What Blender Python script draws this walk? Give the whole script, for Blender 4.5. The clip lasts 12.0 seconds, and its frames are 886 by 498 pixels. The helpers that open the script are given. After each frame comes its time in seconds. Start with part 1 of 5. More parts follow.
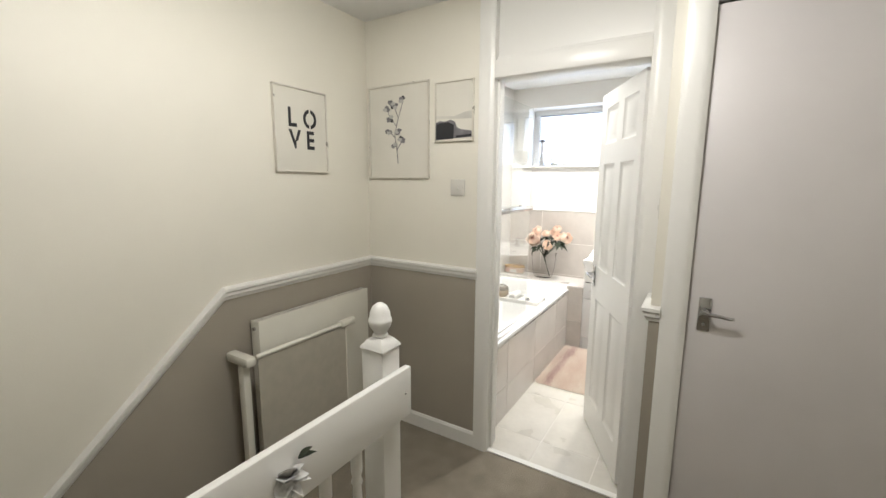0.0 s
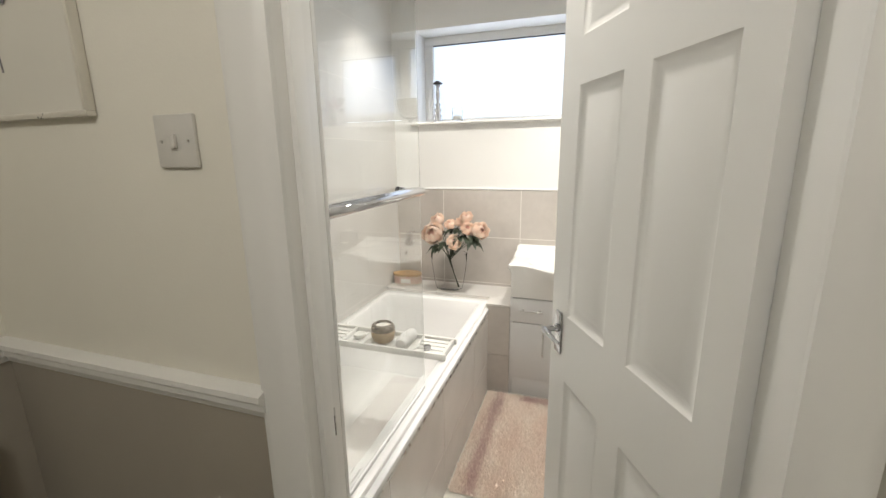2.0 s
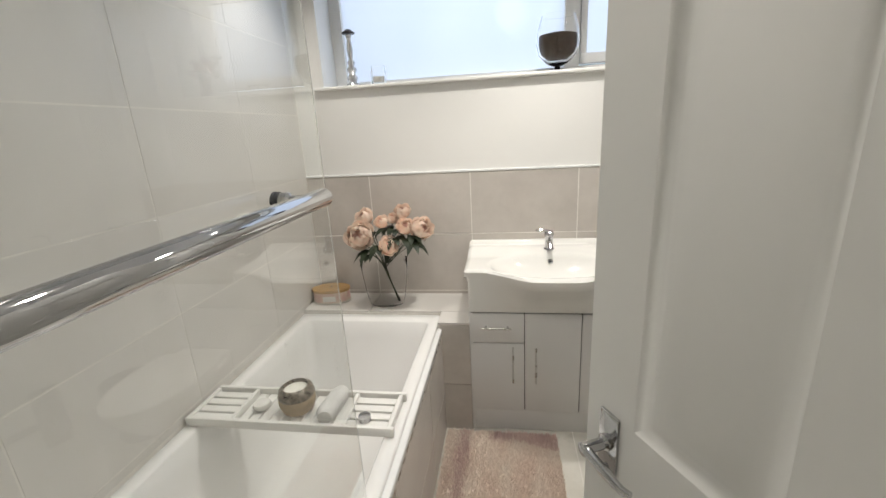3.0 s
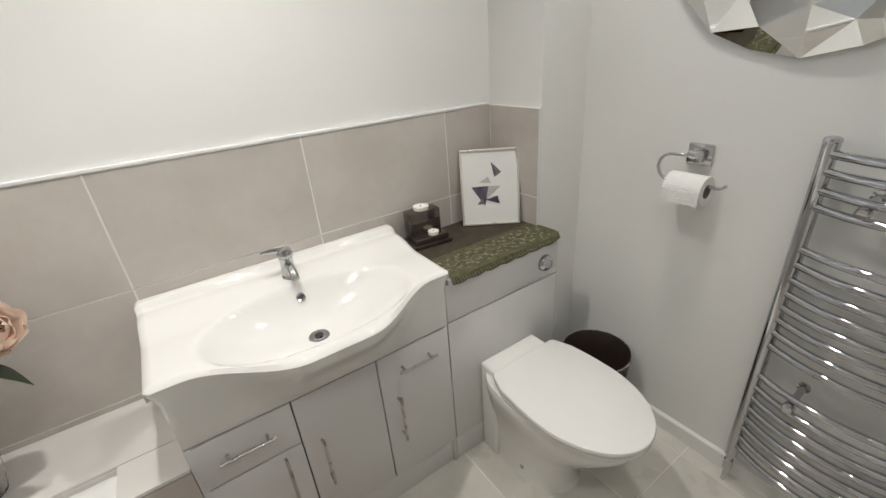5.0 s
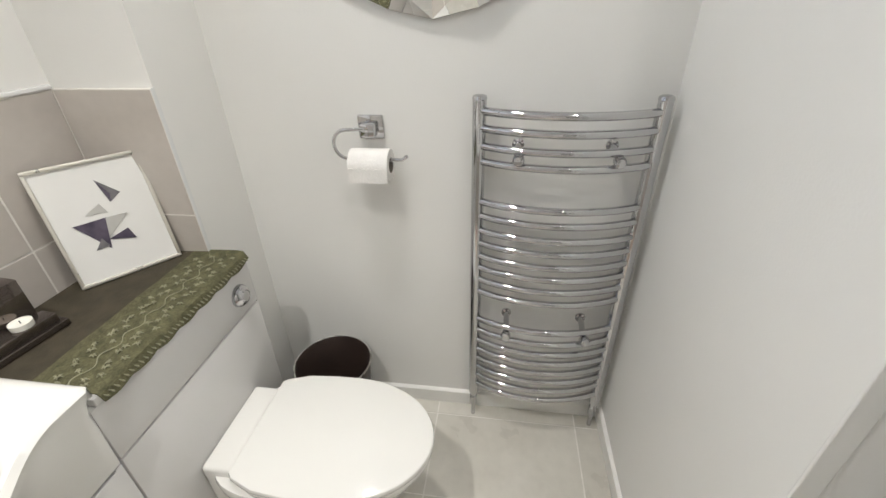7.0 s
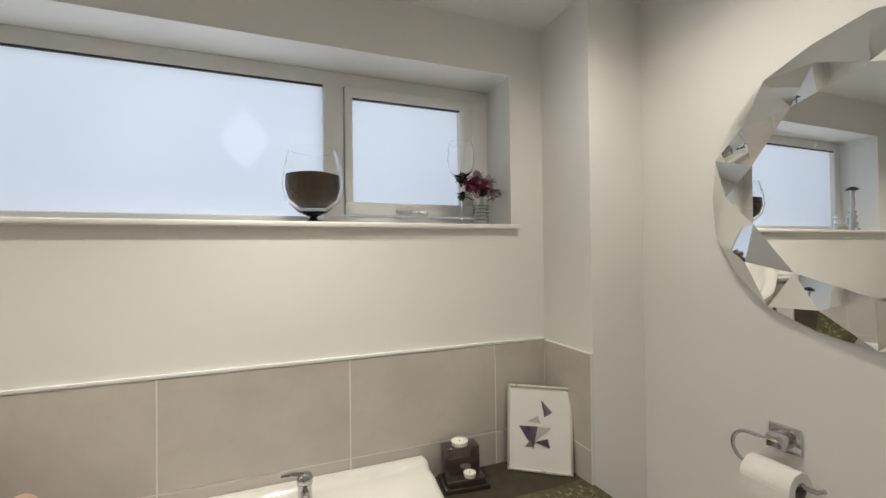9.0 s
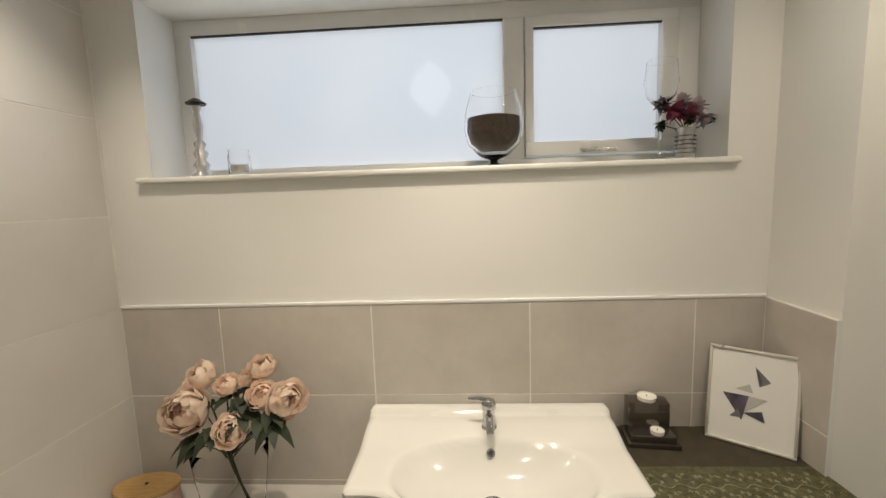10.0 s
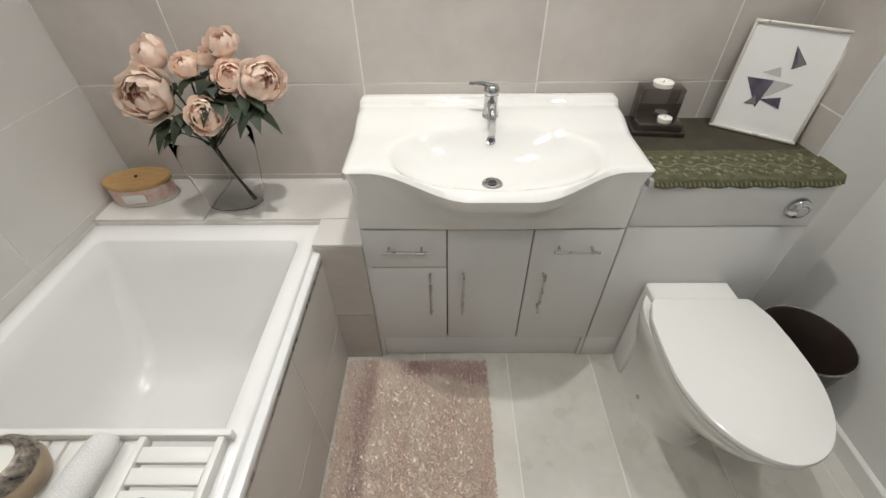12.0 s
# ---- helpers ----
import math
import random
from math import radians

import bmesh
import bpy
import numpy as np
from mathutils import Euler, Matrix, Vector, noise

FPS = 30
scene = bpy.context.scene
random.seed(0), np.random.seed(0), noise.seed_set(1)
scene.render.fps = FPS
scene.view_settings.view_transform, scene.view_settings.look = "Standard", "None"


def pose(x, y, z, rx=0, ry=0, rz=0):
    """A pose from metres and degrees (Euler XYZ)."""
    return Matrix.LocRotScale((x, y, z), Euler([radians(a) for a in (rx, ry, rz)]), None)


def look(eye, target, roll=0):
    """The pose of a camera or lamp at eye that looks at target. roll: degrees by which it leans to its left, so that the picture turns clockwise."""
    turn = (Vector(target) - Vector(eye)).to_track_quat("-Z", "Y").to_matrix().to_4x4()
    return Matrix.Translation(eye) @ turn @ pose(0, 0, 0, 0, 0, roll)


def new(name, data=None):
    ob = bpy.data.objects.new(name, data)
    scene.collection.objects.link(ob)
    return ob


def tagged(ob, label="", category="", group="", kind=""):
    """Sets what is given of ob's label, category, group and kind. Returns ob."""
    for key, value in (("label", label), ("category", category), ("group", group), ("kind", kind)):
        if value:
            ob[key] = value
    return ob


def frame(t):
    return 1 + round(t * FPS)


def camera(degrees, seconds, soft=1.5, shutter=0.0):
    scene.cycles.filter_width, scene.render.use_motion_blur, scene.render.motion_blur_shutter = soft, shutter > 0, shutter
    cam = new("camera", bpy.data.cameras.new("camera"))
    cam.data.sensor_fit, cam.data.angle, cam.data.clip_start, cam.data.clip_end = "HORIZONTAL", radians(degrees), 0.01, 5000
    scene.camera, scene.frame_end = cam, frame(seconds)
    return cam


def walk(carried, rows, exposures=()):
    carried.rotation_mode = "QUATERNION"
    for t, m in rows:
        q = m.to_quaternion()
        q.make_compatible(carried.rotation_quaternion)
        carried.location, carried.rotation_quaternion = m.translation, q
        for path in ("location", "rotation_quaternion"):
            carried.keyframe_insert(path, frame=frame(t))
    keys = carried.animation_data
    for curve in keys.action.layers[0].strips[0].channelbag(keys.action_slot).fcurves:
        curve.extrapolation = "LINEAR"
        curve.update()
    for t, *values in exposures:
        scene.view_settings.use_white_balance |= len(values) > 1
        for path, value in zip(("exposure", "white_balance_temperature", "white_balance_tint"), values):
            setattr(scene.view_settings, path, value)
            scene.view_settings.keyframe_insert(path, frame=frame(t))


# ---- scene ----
cam = camera(93.7, 12.0, soft=1.5)

PATH = [
    (0, (1.698, -4.071, 1.495), (0.656, -2.394, 1.175), 0.3),
    (0.5, (1.637, -3.871, 1.467), (0.583, -2.194, 1.189), 0.6),
    (1, (1.487, -3.472, 1.49), (0.532, -1.736, 1.217), 0.8),
    (1.5, (1.365, -3.026, 1.468), (0.568, -1.233, 1.082), -0.3),
    (2, (1.225, -2.669, 1.436), (0.606, -0.818, 0.997), -0.8),
    (2.5, (1.077, -2.362, 1.43), (0.664, -0.455, 0.988), -1.2),
    (2.7, (1.043, -2.251, 1.421), (0.656, -0.348, 0.943), -2.0),
    (4.3, (1.021, -1.428, 1.45), (1.537, 0.332, 0.654), -3.7),
    (4.5, (1.0, -1.382, 1.429), (1.628, 0.343, 0.637), -3.1),
    (5, (1.032, -1.28, 1.415), (2.007, 0.239, 0.552), -4.7),
    (5.5, (1.1, -1.103, 1.384), (2.638, -0.345, 0.356), -5.1),
    (6, (1.184, -1.046, 1.361), (2.762, -0.945, 0.136), -4.3),
    (6.5, (1.223, -1.065, 1.345), (2.795, -1.162, 0.112), -2.5),
    (7, (1.231, -1.05, 1.365), (2.934, -0.79, 0.348), -1.5),
    (7.2, (1.256, -1.077, 1.377), (2.999, -0.581, 0.531), -0.9),
    (8.8, (1.181, -1.341, 1.552), (2.146, 0.411, 1.55), -0.5),
    (9, (1.181, -1.347, 1.55), (1.908, 0.516, 1.568), -0.7),
    (9.5, (1.18, -1.359, 1.544), (1.27, 0.639, 1.55), -1.3),
    (10, (1.183, -1.329, 1.556), (1.069, 0.653, 1.311), -1.9),
    (10.5, (1.162, -1.312, 1.488), (1.143, 0.589, 0.865), -1.1),
    (11, (1.147, -1.322, 1.44), (1.179, 0.388, 0.403), -0.9),
    (11.5, (1.128, -1.34, 1.377), (1.184, 0.153, 0.047), -0.3),
    (12, (1.111, -1.265, 1.369), (1.093, 0.217, 0.026), -0.7),
]
# exposure and white balance along the walk
EXPOSURES = [(0.0, 0.6, 6200, 10), (0.5, 0.3, 6300, 10), (1.0, 0.15, 6400, 10), (2.0, -0.03, 6450, 10), (2.7, -0.4, 6400, 10), (4.3, -0.65, 6550, 10), (5.3, -0.62, 6150, 10), (6.0, -0.18, 6150, 10), (7.2, -0.17, 6250, 10),
             (8.8, -0.93, 6800, 10), (9.5, -0.88, 7200, 10), (10.5, -0.96, 7900, 10), (11.0, -0.74, 7000, 10), (11.5, -0.54, 6300, 10), (12.0, -0.56, 6150, 10)]
walk(cam, [(t, look(eye, target, roll)) for t, eye, target, roll in PATH], EXPOSURES)


# ---- world, daylight, lamps ----
world = bpy.data.worlds.new("overcast sky")
scene.world = world
world.use_nodes = True
wn, wl = world.node_tree.nodes, world.node_tree.links
sky = wn.new("ShaderNodeTexSky")
sky.sky_type = "NISHITA"
sky.sun_disc = False
sky.sun_elevation = radians(30)
sky.sun_rotation = radians(160)
wl.new(sky.outputs[0], wn["Background"].inputs[0])
wn["Background"].inputs[1].default_value = 0.07
WARM = (1.0, 0.95, 0.87)
DOWN_W, LAND_W, DAY_W = 58.0, 34.0, 13.0
# first two are real fittings; the east and rear ones are added fill
DOWN_PLACES = [(0.30, -0.42), (1.16, -0.44), (1.90, -0.66), (1.00, -1.55)]


def lamp(name, kind, m, power, colour, **kw):
    d = bpy.data.lights.new(name, kind)
    d.energy, d.color = power, colour
    if "size" in kw:
        d.shape, d.size, d.size_y = "RECTANGLE", kw["size"], kw["size_y"]
    if "radius" in kw:
        d.shadow_soft_size = kw["radius"]
    if kind == "SPOT":
        d.spot_size, d.spot_blend = radians(kw["cone"]), kw["blend"]
    ob = new(name, d)
    ob.matrix_basis = m
    return ob


sun = lamp("sun", "SUN", look((1, -6, 6), (0.5, 0, 0)), 0.8, (1, 0.96, 0.9))
sun.data.angle = radians(12)
lamp("window_daylight", "AREA", look((1.07, 0.62, 1.98), (1.07, 0.0, 1.90)), DAY_W, (0.80, 0.88, 1.0), size=2.1, size_y=0.8)
for dx, dy in DOWN_PLACES:
    lamp("downlight_and_fill_beam", "SPOT", pose(dx, dy, 2.385), DOWN_W * (0.5 if dy < -1 else 0.8 if dx > 1.5 else 1.5 if dx > 1 else 0.75), WARM, radius=0.06 if dx > 1.5 else 0.03, cone=168 if dx > 1.5 or dy < -1 else 108, blend=1.0)


# ---- materials ----
def material(name, base, rough=0.5, metal=0.0, var=0.06, scale=6.0, bump=0.0, bump_scale=60.0, fine=0.0, spec=0.5,
             second=None, transmission=0.0, ior=1.45, rand=0.0, coat=0.0, stretch=(1, 1, 1), rvar=0.08, own=False):
    m = bpy.data.materials.new(name)
    m.use_nodes = True
    n, l = m.node_tree.nodes, m.node_tree.links
    b = n["Principled BSDF"]
    b.inputs["Roughness"].default_value = rough
    b.inputs["Metallic"].default_value = metal
    b.inputs["Specular IOR Level"].default_value = spec
    b.inputs["Transmission Weight"].default_value = transmission
    b.inputs["IOR"].default_value = ior
    b.inputs["Coat Weight"].default_value = coat
    co = n.new("ShaderNodeTexCoord")
    mp = n.new("ShaderNodeMapping")
    mp.inputs["Scale"].default_value = stretch
    if own:
        place, add = n.new("ShaderNodeObjectInfo"), n.new("ShaderNodeVectorMath")
        scale_up = n.new("ShaderNodeVectorMath")
        scale_up.operation = "SCALE"
        scale_up.inputs["Scale"].default_value = 7.3
        l.new(place.outputs["Location"], scale_up.inputs[0])
        l.new(co.outputs["Object"], add.inputs[0])
        l.new(scale_up.outputs[0], add.inputs[1])
        l.new(add.outputs[0], mp.inputs["Vector"])
    else:
        l.new(co.outputs["Object"], mp.inputs["Vector"])
    tex = n.new("ShaderNodeTexNoise")
    tex.inputs["Scale"].default_value = scale
    tex.inputs["Detail"].default_value = 5
    l.new(mp.outputs[0], tex.inputs["Vector"])
    ramp = n.new("ShaderNodeMapRange")
    ramp.inputs["From Min"].default_value, ramp.inputs["From Max"].default_value = 0.3, 0.7
    l.new(tex.outputs[0], ramp.inputs["Value"])
    mix = n.new("ShaderNodeMix")
    mix.data_type = "RGBA"
    dark = second or tuple(c * (1 - var * 2) for c in base)
    mix.inputs["A"].default_value = (*dark, 1)
    mix.inputs["B"].default_value = (*base, 1)
    l.new(ramp.outputs[0], mix.inputs["Factor"])
    colour = mix.outputs["Result"]
    if fine:
        t2 = n.new("ShaderNodeTexNoise")
        t2.inputs["Scale"].default_value = bump_scale
        l.new(mp.outputs[0], t2.inputs["Vector"])
        m2 = n.new("ShaderNodeMix")
        m2.data_type, m2.blend_type = "RGBA", "MULTIPLY"
        m2.inputs["Factor"].default_value = fine
        l.new(colour, m2.inputs["A"])
        r2 = n.new("ShaderNodeMapRange")
        r2.inputs["From Min"].default_value, r2.inputs["From Max"].default_value = 0.3, 0.6
        l.new(t2.outputs[0], r2.inputs["Value"])
        l.new(r2.outputs[0], m2.inputs["B"])
        colour = m2.outputs["Result"]
    if rand:
        info = n.new("ShaderNodeObjectInfo")
        mr = n.new("ShaderNodeMapRange")
        mr.inputs["To Min"].default_value, mr.inputs["To Max"].default_value = 1 - rand, 1 + rand
        l.new(info.outputs["Random"], mr.inputs["Value"])
        hs = n.new("ShaderNodeHueSaturation")
        l.new(mr.outputs[0], hs.inputs["Value"])
        l.new(colour, hs.inputs["Color"])
        colour = hs.outputs[0]
    l.new(colour, b.inputs["Base Color"])
    if rvar:
        rr = n.new("ShaderNodeMapRange")
        rr.inputs["To Min"].default_value, rr.inputs["To Max"].default_value = max(rough - rvar, 0), min(rough + rvar, 1)
        l.new(tex.outputs[0], rr.inputs["Value"])
        l.new(rr.outputs[0], b.inputs["Roughness"])
    if bump:
        bt = n.new("ShaderNodeTexNoise")
        bt.inputs["Scale"].default_value = bump_scale
        bt.inputs["Detail"].default_value = 3
        l.new(mp.outputs[0], bt.inputs["Vector"])
        bn = n.new("ShaderNodeBump")
        bn.inputs["Strength"].default_value = bump
        bn.inputs["Distance"].default_value = 0.004
        l.new(bt.outputs[0], bn.inputs["Height"])
        l.new(bn.outputs[0], b.inputs["Normal"])
    return m


M = {}
M["cream"] = material("cream wall paint", (0.78, 0.75, 0.66), 0.55, var=0.02, scale=2, bump=0.08, bump_scale=180)
M["white_wall"] = material("white wall paint", (0.80, 0.79, 0.76), 0.5, var=0.02, scale=2, bump=0.06, bump_scale=200)
M["taupe"] = material("taupe wall paint", (0.36, 0.325, 0.27), 0.55, var=0.04, scale=2.5, bump=0.08, bump_scale=180)
M["ceiling"] = material("white ceiling paint", (0.82, 0.82, 0.81), 0.7, var=0.02, scale=3, bump=0.05, bump_scale=150)
M["gloss"] = material("white gloss woodwork paint", (0.80, 0.79, 0.755), 0.30, var=0.012, scale=3, rvar=0.02, bump=0.02, bump_scale=90)
M["door_grey"] = material("off-white satin door paint", (0.65, 0.62, 0.61), 0.42, var=0.03, scale=3, bump=0.03, bump_scale=70)
M["carpet"] = material("beige cut pile carpet", (0.36, 0.315, 0.25), 0.95, var=0.12, scale=9, bump=1.0, bump_scale=420, fine=0.35, spec=0.1)
M["tile_wall"] = material("pale stone-look ceramic tile", (0.57, 0.53, 0.485), 0.25, var=0.05, scale=4.5, rand=0.03, second=(0.48, 0.44, 0.40), own=True, rvar=0.03, fine=0.035, bump_scale=30)
M["tile_left"] = material("pale glossy ceramic tile", (0.69, 0.665, 0.63), 0.30, var=0.05, scale=3.0, rand=0.02, second=(0.62, 0.595, 0.56), own=True, rvar=0.02)
# beige tile, darkened below tile_left to hold the panel's shade
M["tile_panel"] = material("pale beige ceramic panel tile with shade in its colour", (0.62, 0.585, 0.545), 0.22, var=0.05, scale=3.5, rand=0.02, second=(0.55, 0.515, 0.475), own=True, rvar=0.03)
M["tile_floor"] = material("grey-beige porcelain floor tile", (0.66, 0.635, 0.575), 0.28, scale=5, rand=0.04, second=(0.56, 0.535, 0.475), own=True, rvar=0.03, fine=0.045, bump_scale=30)
M["grout"] = material("pale cement grout", (0.80, 0.77, 0.72), 0.85, var=0.06, scale=30, bump=0.2)
M["ceramic"] = material("white glazed ceramic", (0.77, 0.76, 0.725), 0.08, var=0.01, scale=3, coat=0.5, rvar=0.03)
M["acrylic"] = material("white bath acrylic", (0.83, 0.82, 0.80), 0.18, var=0.02, scale=3, rvar=0.05)
M["cabinet"] = material("white gloss cabinet board", (0.70, 0.69, 0.675), 0.16, var=0.02, scale=3, rvar=0.05)
# near-black colour that stands in for shade inside gaps
M["shadow_gap"] = material("dark shade for cabinet and grille gaps", (0.06, 0.055, 0.05), 0.7, var=0.1)
M["chrome"] = material("polished chrome", (0.57, 0.57, 0.58), 0.05, 1.0, var=0.03, scale=8, rvar=0.03)
M["brushed"] = material("satin steel", (0.55, 0.54, 0.52), 0.28, 1.0, var=0.05, scale=30)
M["mirror"] = material("silvered mirror", (0.86, 0.87, 0.86), 0.01, 1.0, var=0.0, rvar=0.0)
M["dark"] = material("dark brown lacquer", (0.022, 0.014, 0.012), 0.4, var=0.15, scale=12)
M["bin_inside"] = material("brown bin lining", (0.030, 0.018, 0.014), 0.5, var=0.2, scale=10)
M["rug"] = material("pinkish beige tufted pile", (0.95, 0.87, 0.78), 0.95, scale=11, bump=0.4, bump_scale=260, spec=0.1, second=(0.86, 0.73, 0.64), stretch=(1, 0.35, 1))
M["rug_pink"] = material("dusty pink tufted pile", (0.80, 0.66, 0.60), 0.95, scale=11, bump=0.4, bump_scale=260, spec=0.1, second=(0.68, 0.51, 0.48), stretch=(1, 0.35, 1))
M["petal"] = material("peach pink silk petal", (0.97, 0.87, 0.76), 0.7, scale=34, second=(0.93, 0.73, 0.61), rand=0.08, spec=0.2)
M["petal_in"] = material("deep rose silk petal", (0.86, 0.58, 0.48), 0.7, scale=30, var=0.15, rand=0.1, spec=0.2)


def let_through(m, share):
    """Thin cloth petals pass some of the light that falls on them."""
    n, l = m.node_tree.nodes, m.node_tree.links
    thin, both = n.new("ShaderNodeBsdfTranslucent"), n.new("ShaderNodeMixShader")
    l.new(n["Principled BSDF"].inputs["Base Color"].links[0].from_socket, thin.inputs["Color"])
    both.inputs[0].default_value = share
    l.new(n["Principled BSDF"].outputs[0], both.inputs[1])
    l.new(thin.outputs[0], both.inputs[2])
    l.new(both.outputs[0], n["Material Output"].inputs[0])


let_through(M["petal"], 0.4)
let_through(M["petal_in"], 0.4)
M["leaf"] = material("dark green silk leaf", (0.022, 0.034, 0.014), 0.55, scale=25, var=0.2, rand=0.2)
M["stem"] = material("dark green plastic stem", (0.05, 0.06, 0.03), 0.5, scale=20, var=0.2)
M["wood"] = material("light bamboo lid", (0.52, 0.32, 0.13), 0.5, scale=20, var=0.12, stretch=(1, 6, 1), bump=0.1)
M["tin_pink"] = material("pink printed tin band", (0.62, 0.36, 0.34), 0.35, scale=40, second=(0.72, 0.62, 0.50))
M["cloth"] = material("olive green woven runner", (0.060, 0.048, 0.030), 0.85, scale=30, second=(0.035, 0.029, 0.017), bump=0.5, bump_scale=300)
M["lace"] = material("olive woven border", (0.135, 0.128, 0.065), 0.85, scale=60, second=(0.06, 0.058, 0.026), bump=0.6, bump_scale=240, fine=0.3)
M["thread"] = material("pale sage embroidery thread", (0.30, 0.29, 0.19), 0.8, scale=60, var=0.15, bump=0.4, bump_scale=300)
M["paper_aged"] = material("cream art print paper", (0.70, 0.675, 0.60), 0.55, var=0.03, scale=5)
M["paper"] = material("white art print paper", (0.80, 0.79, 0.76), 0.6, var=0.02, scale=5)
M["paper_grey"] = material("pale grey print wash", (0.52, 0.51, 0.48), 0.6, scale=14, var=0.15)
M["mist"] = material("faint grey print mist", (0.62, 0.60, 0.54), 0.6, scale=9, second=(0.48, 0.465, 0.42))
M["ink"] = material("black print ink", (0.025, 0.025, 0.028), 0.6, var=0.1, scale=20)
M["ink_grey"] = material("grey print ink", (0.22, 0.21, 0.22), 0.6, var=0.2, scale=30)
M["ink_violet"] = material("dark violet print ink", (0.045, 0.035, 0.06), 0.6, scale=24, second=(0.13, 0.11, 0.15))
M["frame_silver"] = material("silver picture moulding", (0.74, 0.71, 0.64), 0.3, 0.5, var=0.04, scale=20)
M["plastic"] = material("white switch plastic", (0.62, 0.60, 0.55), 0.35, var=0.02)
M["upvc"] = material("white window plastic", (0.80, 0.80, 0.79), 0.25, var=0.02)
M["gasket"] = material("black rubber gasket", (0.03, 0.03, 0.035), 0.6, var=0.1)
M["tissue"] = material("white toilet tissue", (0.82, 0.80, 0.77), 0.9, var=0.03, scale=30, bump=0.3, bump_scale=150)
M["card"] = material("grey cardboard tube", (0.30, 0.27, 0.24), 0.8, var=0.1)
M["radiator"] = material("white radiator enamel", (0.72, 0.70, 0.62), 0.3, var=0.02, scale=4)
M["mesh"] = material("beige gate fabric mesh", (0.46, 0.43, 0.36), 0.8, var=0.05, scale=20, bump=0.4, bump_scale=500)
M["wax"] = material("white candle wax", (0.82, 0.80, 0.73), 0.4, var=0.03)
M["terracotta"] = material("brown textured ceramic", (0.47, 0.36, 0.24), 0.4, scale=14, second=(0.33, 0.25, 0.16), bump=0.3, bump_scale=60)
M["mosaic"] = material("silver sequin trim", (0.42, 0.37, 0.30), 0.3, 0.6, scale=90, second=(0.06, 0.05, 0.045), bump=0.8, bump_scale=160)
M["towel"] = material("white cotton towel", (0.78, 0.77, 0.75), 0.95, var=0.05, scale=20, bump=0.8, bump_scale=300)
M["potpourri"] = material("dark brown dried filling", (0.09, 0.055, 0.035), 0.8, scale=40, second=(0.03, 0.02, 0.015), bump=1.0, bump_scale=80)
M["smoke"] = material("smoked mirror glass", (0.17, 0.145, 0.13), 0.05, 0.8, var=0.1, scale=8)
M["glass"] = material("clear glass", (1, 1, 1), 0.0, transmission=1.0, ior=1.30, var=0.0, rvar=0.0)
M["thin_glass"] = material("thin clear vase glass", (1, 1, 1), 0.0, transmission=1.0, ior=1.06, var=0.0, rvar=0.0)
M["screen_glass"] = material("clear screen glass", (0.97, 0.99, 0.98), 0.0, transmission=1.0, ior=1.45, var=0.0, rvar=0.0)
M["silver_glass"] = material("mercury glass", (0.60, 0.60, 0.60), 0.12, 0.7, var=0.1, scale=20)
M["magenta"] = material("dark pink silk petal", (0.30, 0.06, 0.11), 0.7, scale=30, var=0.2)
M["lilac"] = material("greyish lilac silk petal", (0.56, 0.46, 0.50), 0.7, scale=30, var=0.15)
M["asphalt"] = material("outside ground", (0.10, 0.11, 0.08), 0.9, var=0.2, scale=1)
M["soffit"] = material("grey shading overhang board", (0.25, 0.25, 0.26), 0.7, var=0.1)


def emitter(name, colour, power):
    m = bpy.data.materials.new(name)
    m.use_nodes = True
    b = m.node_tree.nodes["Principled BSDF"]
    b.inputs["Base Color"].default_value = (0.8, 0.8, 0.8, 1)
    b.inputs["Emission Color"].default_value = (*colour, 1)
    b.inputs["Emission Strength"].default_value = power
    return m


M["bulb"] = emitter("lit lamp lens", WARM, 12.0)
M["lampshade"] = emitter("lit glass shade", WARM, 2.0)


def frosted():
    m = bpy.data.materials.new("frosted window glass")
    m.use_nodes = True
    n, l = m.node_tree.nodes, m.node_tree.links
    n.remove(n["Principled BSDF"])
    tr, gl, mx = n.new("ShaderNodeBsdfTranslucent"), n.new("ShaderNodeBsdfGlossy"), n.new("ShaderNodeMixShader")
    tx, mr = n.new("ShaderNodeTexNoise"), n.new("ShaderNodeMix")
    tx.inputs["Scale"].default_value = 1.6
    mr.data_type = "RGBA"
    mr.inputs["A"].default_value, mr.inputs["B"].default_value = (0.78, 0.82, 0.88, 1), (0.95, 0.96, 0.98, 1)
    co = n.new("ShaderNodeTexCoord")
    l.new(co.outputs["Object"], tx.inputs["Vector"])
    l.new(tx.outputs[0], mr.inputs["Factor"])
    l.new(mr.outputs["Result"], tr.inputs["Color"])
    gl.inputs["Roughness"].default_value = 0.65
    mx.inputs[0].default_value = 0.03
    l.new(tr.outputs[0], mx.inputs[1])
    l.new(gl.outputs[0], mx.inputs[2])
    l.new(mx.outputs[0], n["Material Output"].inputs[0])
    return m


M["frosted"] = frosted()


# ---- mesh helpers ----
def thing(name, base, label, category, group="", kind=""):
    ob = new(name)
    ob.matrix_basis = Matrix.Translation(base)
    ob.empty_display_size = 0.05
    return tagged(ob, label, category, group, kind)


